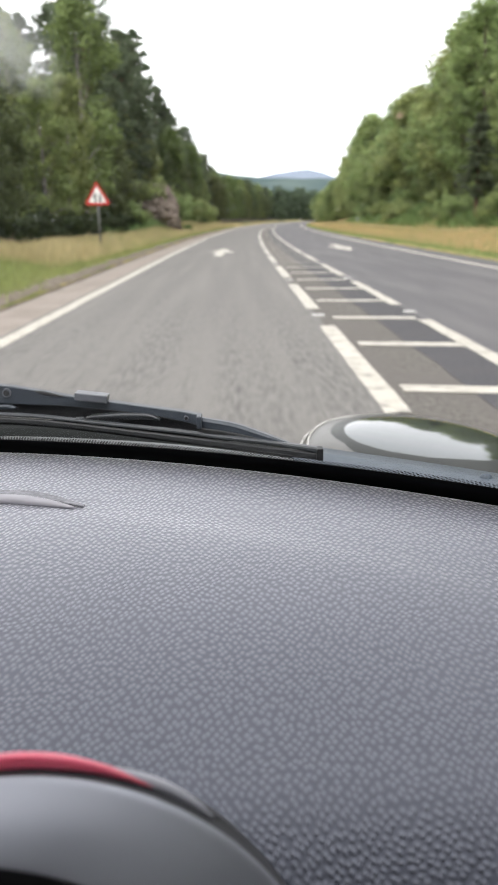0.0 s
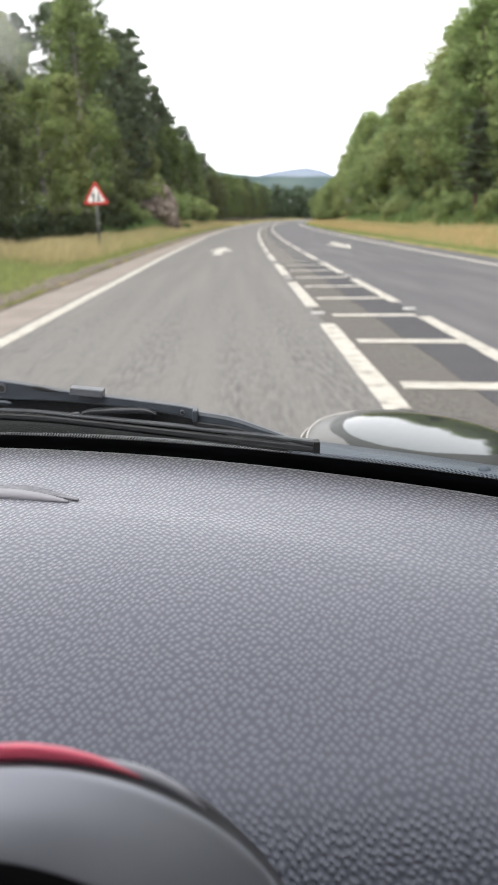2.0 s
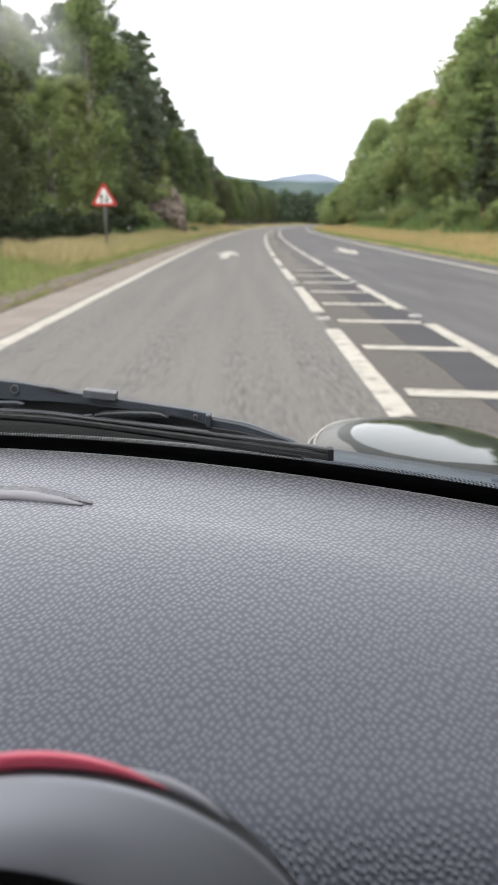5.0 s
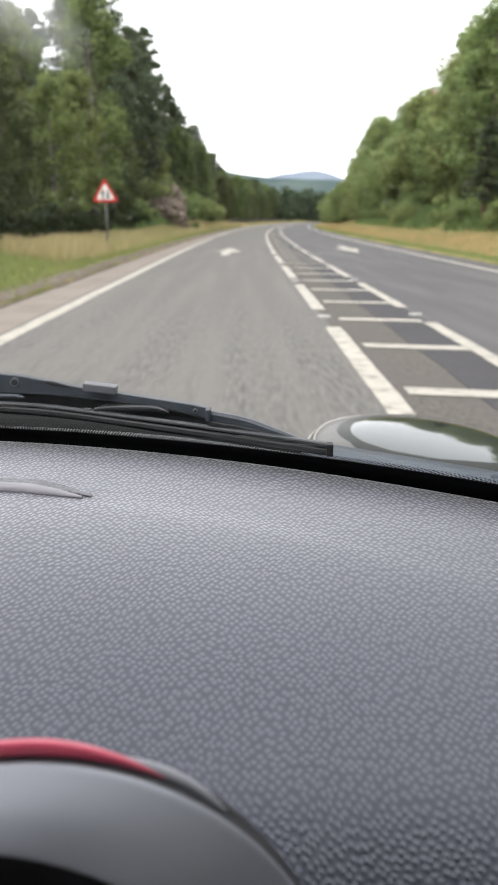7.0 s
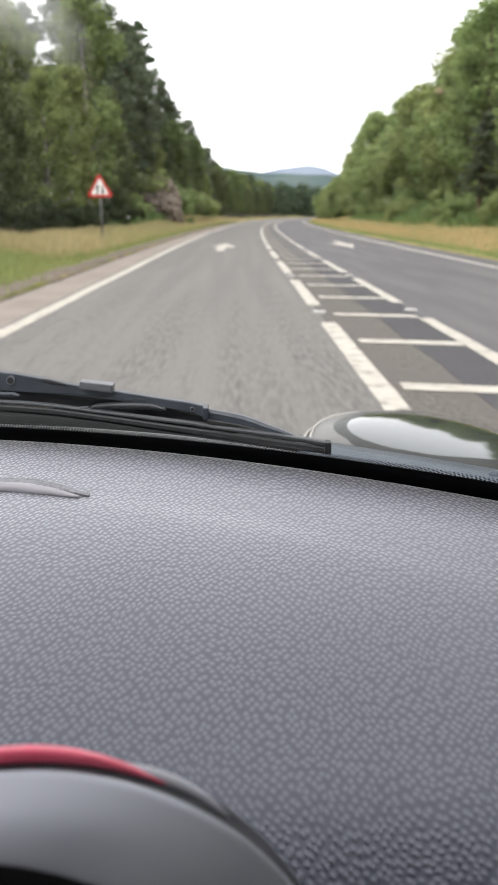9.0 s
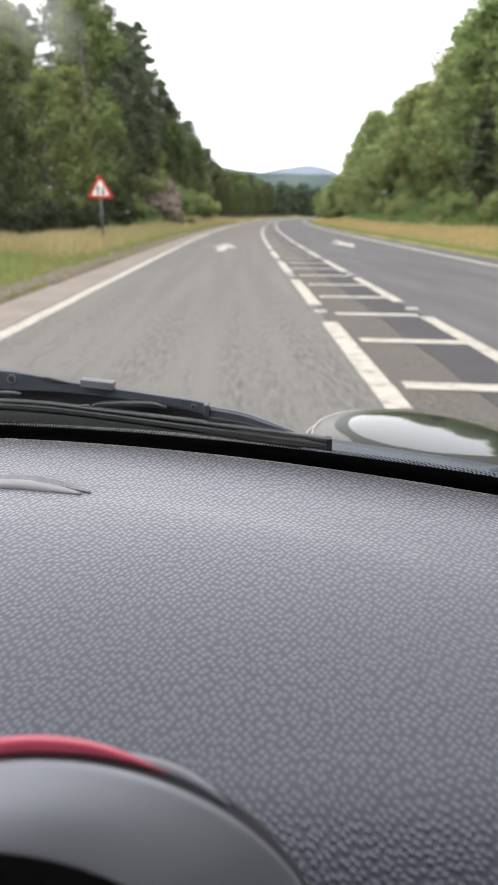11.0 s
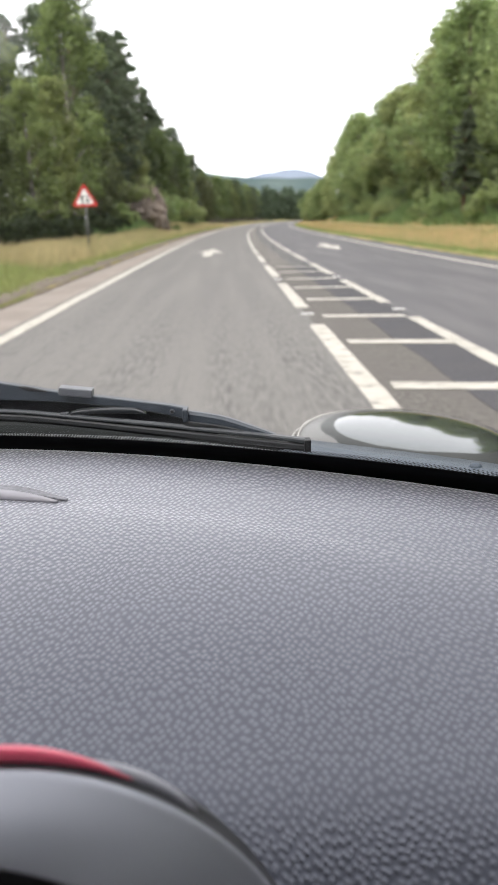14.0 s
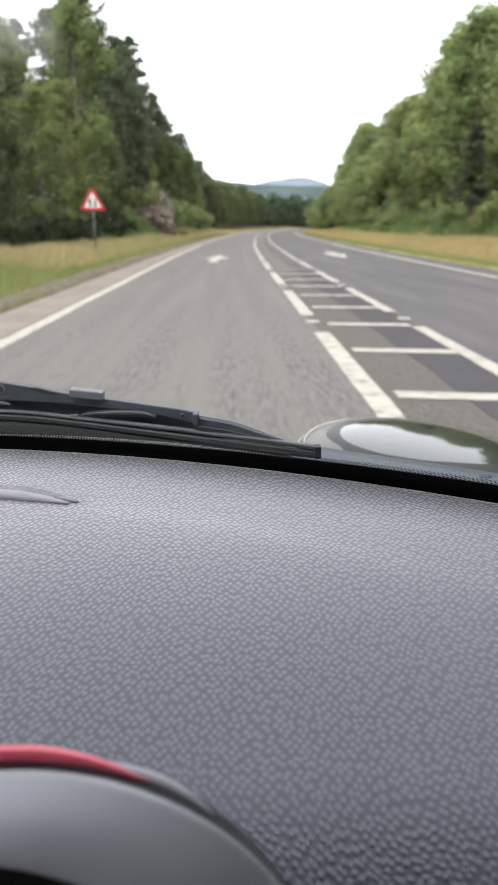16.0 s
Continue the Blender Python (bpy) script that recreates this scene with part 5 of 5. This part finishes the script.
for s in (1, -1):
    # middle shell: the trees' reflection round the dome, put into a dark colour
    for name, size, lift, material, label in (("wing_flange", (0.2, 0.235, 0.041), -0.002, FLANGE, "satin outer edge of the front wing"),
                                              ("reflected_trees_ring", (0.173, 0.191, 0.0341), 0.0100, REFLECTED_TREES, "dark ring standing for trees reflected round the dome"),
                                              ("wing_dome", (0.154, 0.162, 0.0272), 0.0184, CAR_PAINT, "glossy dome reflecting the sky")):
        bm = bmesh.new()
        bmesh.ops.create_uvsphere(bm, u_segments=64, v_segments=32, radius=1.0, matrix=Matrix.Translation((-0.29 + s * 0.592, 1.15, 0.8553 + lift))
                                  @ Matrix.Rotation(radians(6 * s), 4, "Y") @ Matrix.Diagonal((*size, 1)))
        if name == "wing_flange":
            for v in bm.verts:
                v.co = beak(v.co, s)
        part(name, bm, material, car, label, True)
    # pale tubes laid along the wing edge, its highlight as a light colour
    for reach, up in ((1.0, 0.0), (0.94, 0.0125)):
        rim = [(-0.29 + s * 0.592 + 0.2 * reach * math.cos(a), 1.15 + 0.235 * reach * math.sin(a), 0.8545 + up - 0.2 * reach * math.cos(a) * math.sin(radians(6 * s)), 0.0014) for a in np.linspace(0, math.tau, 49)]
        rim = [(*beak(p[:3], s), p[3]) for p in rim]
        part("wing_edge", tube_bm(rim, 6, 1), WING_LINE, car, "thin pale line standing for the highlight on the wing edge", True)

# round instrument pod with a red trim ring
pod = tagged(new("gauge_pod"), "satin black round gauge pod with a red trim ring")
pod.parent = car


def lathe_bm(profile, cx, cz, a0=0.0, a1=math.tau, segs=96, lean=0.0):
    """Turn rows of (radius, y) about a level axis through (cx, cz); lean draws the mouth over to the left."""
    bm = bmesh.new()
    rows = []
    full = abs(a1 - a0 - math.tau) < 1e-6
    for k in range(segs if full else segs + 1):
        a = a0 + (a1 - a0) * k / segs
        rows.append([bm.verts.new((cx + math.sin(a) * r, y, cz + math.cos(a) * r)) for r, y in profile])
    for row in rows:
        for v in row:
            v.co.x -= lean * max(0.0, 0.15 - v.co.y)
    pairs = list(zip(rows, rows[1:])) + ([(rows[-1], rows[0])] if full else [])
    for p, q in pairs:
        for i in range(len(profile) - 1):
            bm.faces.new((p[i], q[i], q[i + 1], p[i + 1]))
    return bm


PX, PZ = -0.0501, 1.0211
part("cowl_ring", lathe_bm([(r, y) for r, y in smooth_line([(0.0655, 0.143), (0.0656, 0.136), (0.0661, 0.1322), (0.0670, 0.1322), (0.0703, 0.139), (0.0728, 0.147), (0.0736, 0.1508), (0.0722, 0.153)], 5)], PX, PZ, lean=0.6),
     POD, pod, "satin grey-black cowl", True)
# ring down in the gap, the shadow there put into its dark grey
part("groove", lathe_bm([(0.0730, 0.1512), (0.0722, 0.1525), (0.0726, 0.1555), (0.07, 0.157)], PX, PZ), GROOVE, pod, "dark ring with the gap's shadow in its colour", True)
part("gauge_well", lathe_bm([(0.0655, 0.1432), (0.0625, 0.1448), (0.058, 0.1455), (0.0, 0.146)], PX, PZ, lean=0.6), POD_DARK, pod, "black recessed gauge face", True)


def tapered_ring(name, section, a0, a1, taper0, taper1, material, label):
    """A strip round the pod whose section thins out to nothing at both ends."""
    bm = bmesh.new()
    rows = []
    for k in range(61):
        a = a0 + (a1 - a0) * k / 60
        w = max(0.02, min(1.0, (a1 - a) / taper1, (a - a0) / taper0))
        w = math.sin(w * math.pi / 2) ** 0.8
        rows.append([bm.verts.new((PX + math.sin(radians(a)) * (0.0728 + r * w), 0.1552 + y * w, PZ + math.cos(radians(a)) * (0.0728 + r * w))) for r, y in section])
    for p, q in zip(rows, rows[1:]):
        for i in range(len(section) - 1):
            bm.faces.new((p[i], q[i], q[i + 1], p[i + 1]))
    part(name, bm, material, pod, label, True)


tapered_ring("red_trim", [(-0.0006, 0), (0.0014, -0.0004), (0.0027, 0.0003), (0.0031, 0.0015), (0.0027, 0.0027), (-0.0004, 0.0042)], -80, 25.5, 16, 28, RED, "glossy red trim strip")
tapered_ring("pod_lip", [(-0.0008, 0.0002), (0.0006, 0.0004), (0.0012, 0.0010), (0.0014, 0.0022), (0.0008, 0.0034), (-0.02, 0.0045)], 9, 40, 16, 13, POD_LIP, "grey moulded lip behind the trim")
part("pod_neck", lathe_bm([(0.0722, 0.1525), (0.0722, 0.158), (0.068, 0.165), (0.05, 0.167)], PX, PZ), POD_DARK, pod, "dark neck of the pod", True)

# plain shell that closes the cabin and stands on the road
XL, XR = -0.98, 0.40
part("roof", box_bm(XL + 0.1, XR - 0.1, -2.2, -0.12, 1.44, 1.48, 0.015), HEADLINER, car)
# unseen header, run forward to keep sky light off the near dashboard
part("header_light_block", mesh_bm(grid_mesh("header_light_block", list(np.linspace(XL + 0.05, XR - 0.05, 12)), [-0.14, -0.06, 0.02, 0.1, 0.135], lambda x, y: (x, y, 1.35 - 0.56 * (y - 0.02)), HEADLINER, True, 0.02)), HEADLINER, car)
part("roof_skin", box_bm(XL + 0.08, XR - 0.08, -2.24, -0.10, 1.483, 1.505, 0.01), CAR_PAINT, car, "grey painted roof")
part("rear_wall", box_bm(XL, XR, -2.25, -2.2, 0.3, 1.46, 0.01), TRIM, car)
part("floor_pan", box_bm(XL, XR, -2.2, 1.35, 0.25, 0.29, 0.01), TRIM, car)
# unseen solid side, added on the right only to darken that end of the dashboard
side_bm = bmesh.new()
side_face = side_bm.faces.new([side_bm.verts.new((XR - 0.03, y, z)) for y, z in ((-2.2, 0.985), (0.15, 0.985), (0.15, 1.1), (0.03, 1.17), (-0.16, 1.29), (-0.3, 1.44), (-2.2, 1.44))])
side_out = bmesh.ops.extrude_face_region(side_bm, geom=[side_face])
bmesh.ops.translate(side_bm, verts=[v for v in side_out["geom"] if isinstance(v, bmesh.types.BMVert)], vec=(0.06, 0, 0))
bmesh.ops.recalc_face_normals(side_bm, faces=side_bm.faces)
part("side_light_block", side_bm, TRIM, car)
for x in (XL, XR):
    part("door_panel", box_bm(x - 0.03, x + 0.03, -2.2, 0.06, 0.3, 0.98, 0.02), TRIM, car)
    part("side_panel", box_bm(x - 0.03, x + 0.03, 0.06, 1.4, 0.3, 0.78, 0.02), CAR_PAINT, car)
    part("pillar", bar_bm([(x, -0.12, 1.45, 0.03, 0.03), (x, 0.08, 1.2, 0.03, 0.03), (x, 0.26, 0.98, 0.03, 0.03)]), TRIM, car)
    for y in (0.95, -1.5):
        wheel = part("wheel", cyl_bm((x - 0.07, y, 0.29), (x + 0.05, y, 0.29), 0.17, segs=32), POST_GREY, car)
        out = 1 if x > -0.29 else -1
        ring = [(0.19, -0.1), (0.27, -0.1), (0.288, -0.075), (0.29, -0.04), (0.29, 0.04), (0.288, 0.065), (0.27, 0.085), (0.19, 0.08)]
        tyre = bmesh.new()
        turns = [[tyre.verts.new((x + out * b, y + r * math.cos(a), 0.29 + r * math.sin(a))) for r, b in ring] for a in np.linspace(0, math.tau, 40, endpoint=False)]
        for p, q in zip(turns, turns[1:] + turns[:1]):
            for i in range(len(ring)):
                tyre.faces.new((p[i - 1], q[i - 1], q[i], p[i]))
        bmesh.ops.recalc_face_normals(tyre, faces=tyre.faces)
        part("tyre", tyre, TYRE, wheel, "black rubber tyre", True)
        part("rim", cyl_bm((x + out * 0.05, y, 0.29), (x + out * 0.075, y, 0.29), 0.192, 0.18, segs=32), STEEL, wheel, "grey metal rim")
part("nose", box_bm(XL, XR, 1.38, 1.46, 0.28, 0.72, 0.03), CAR_PAINT, car)
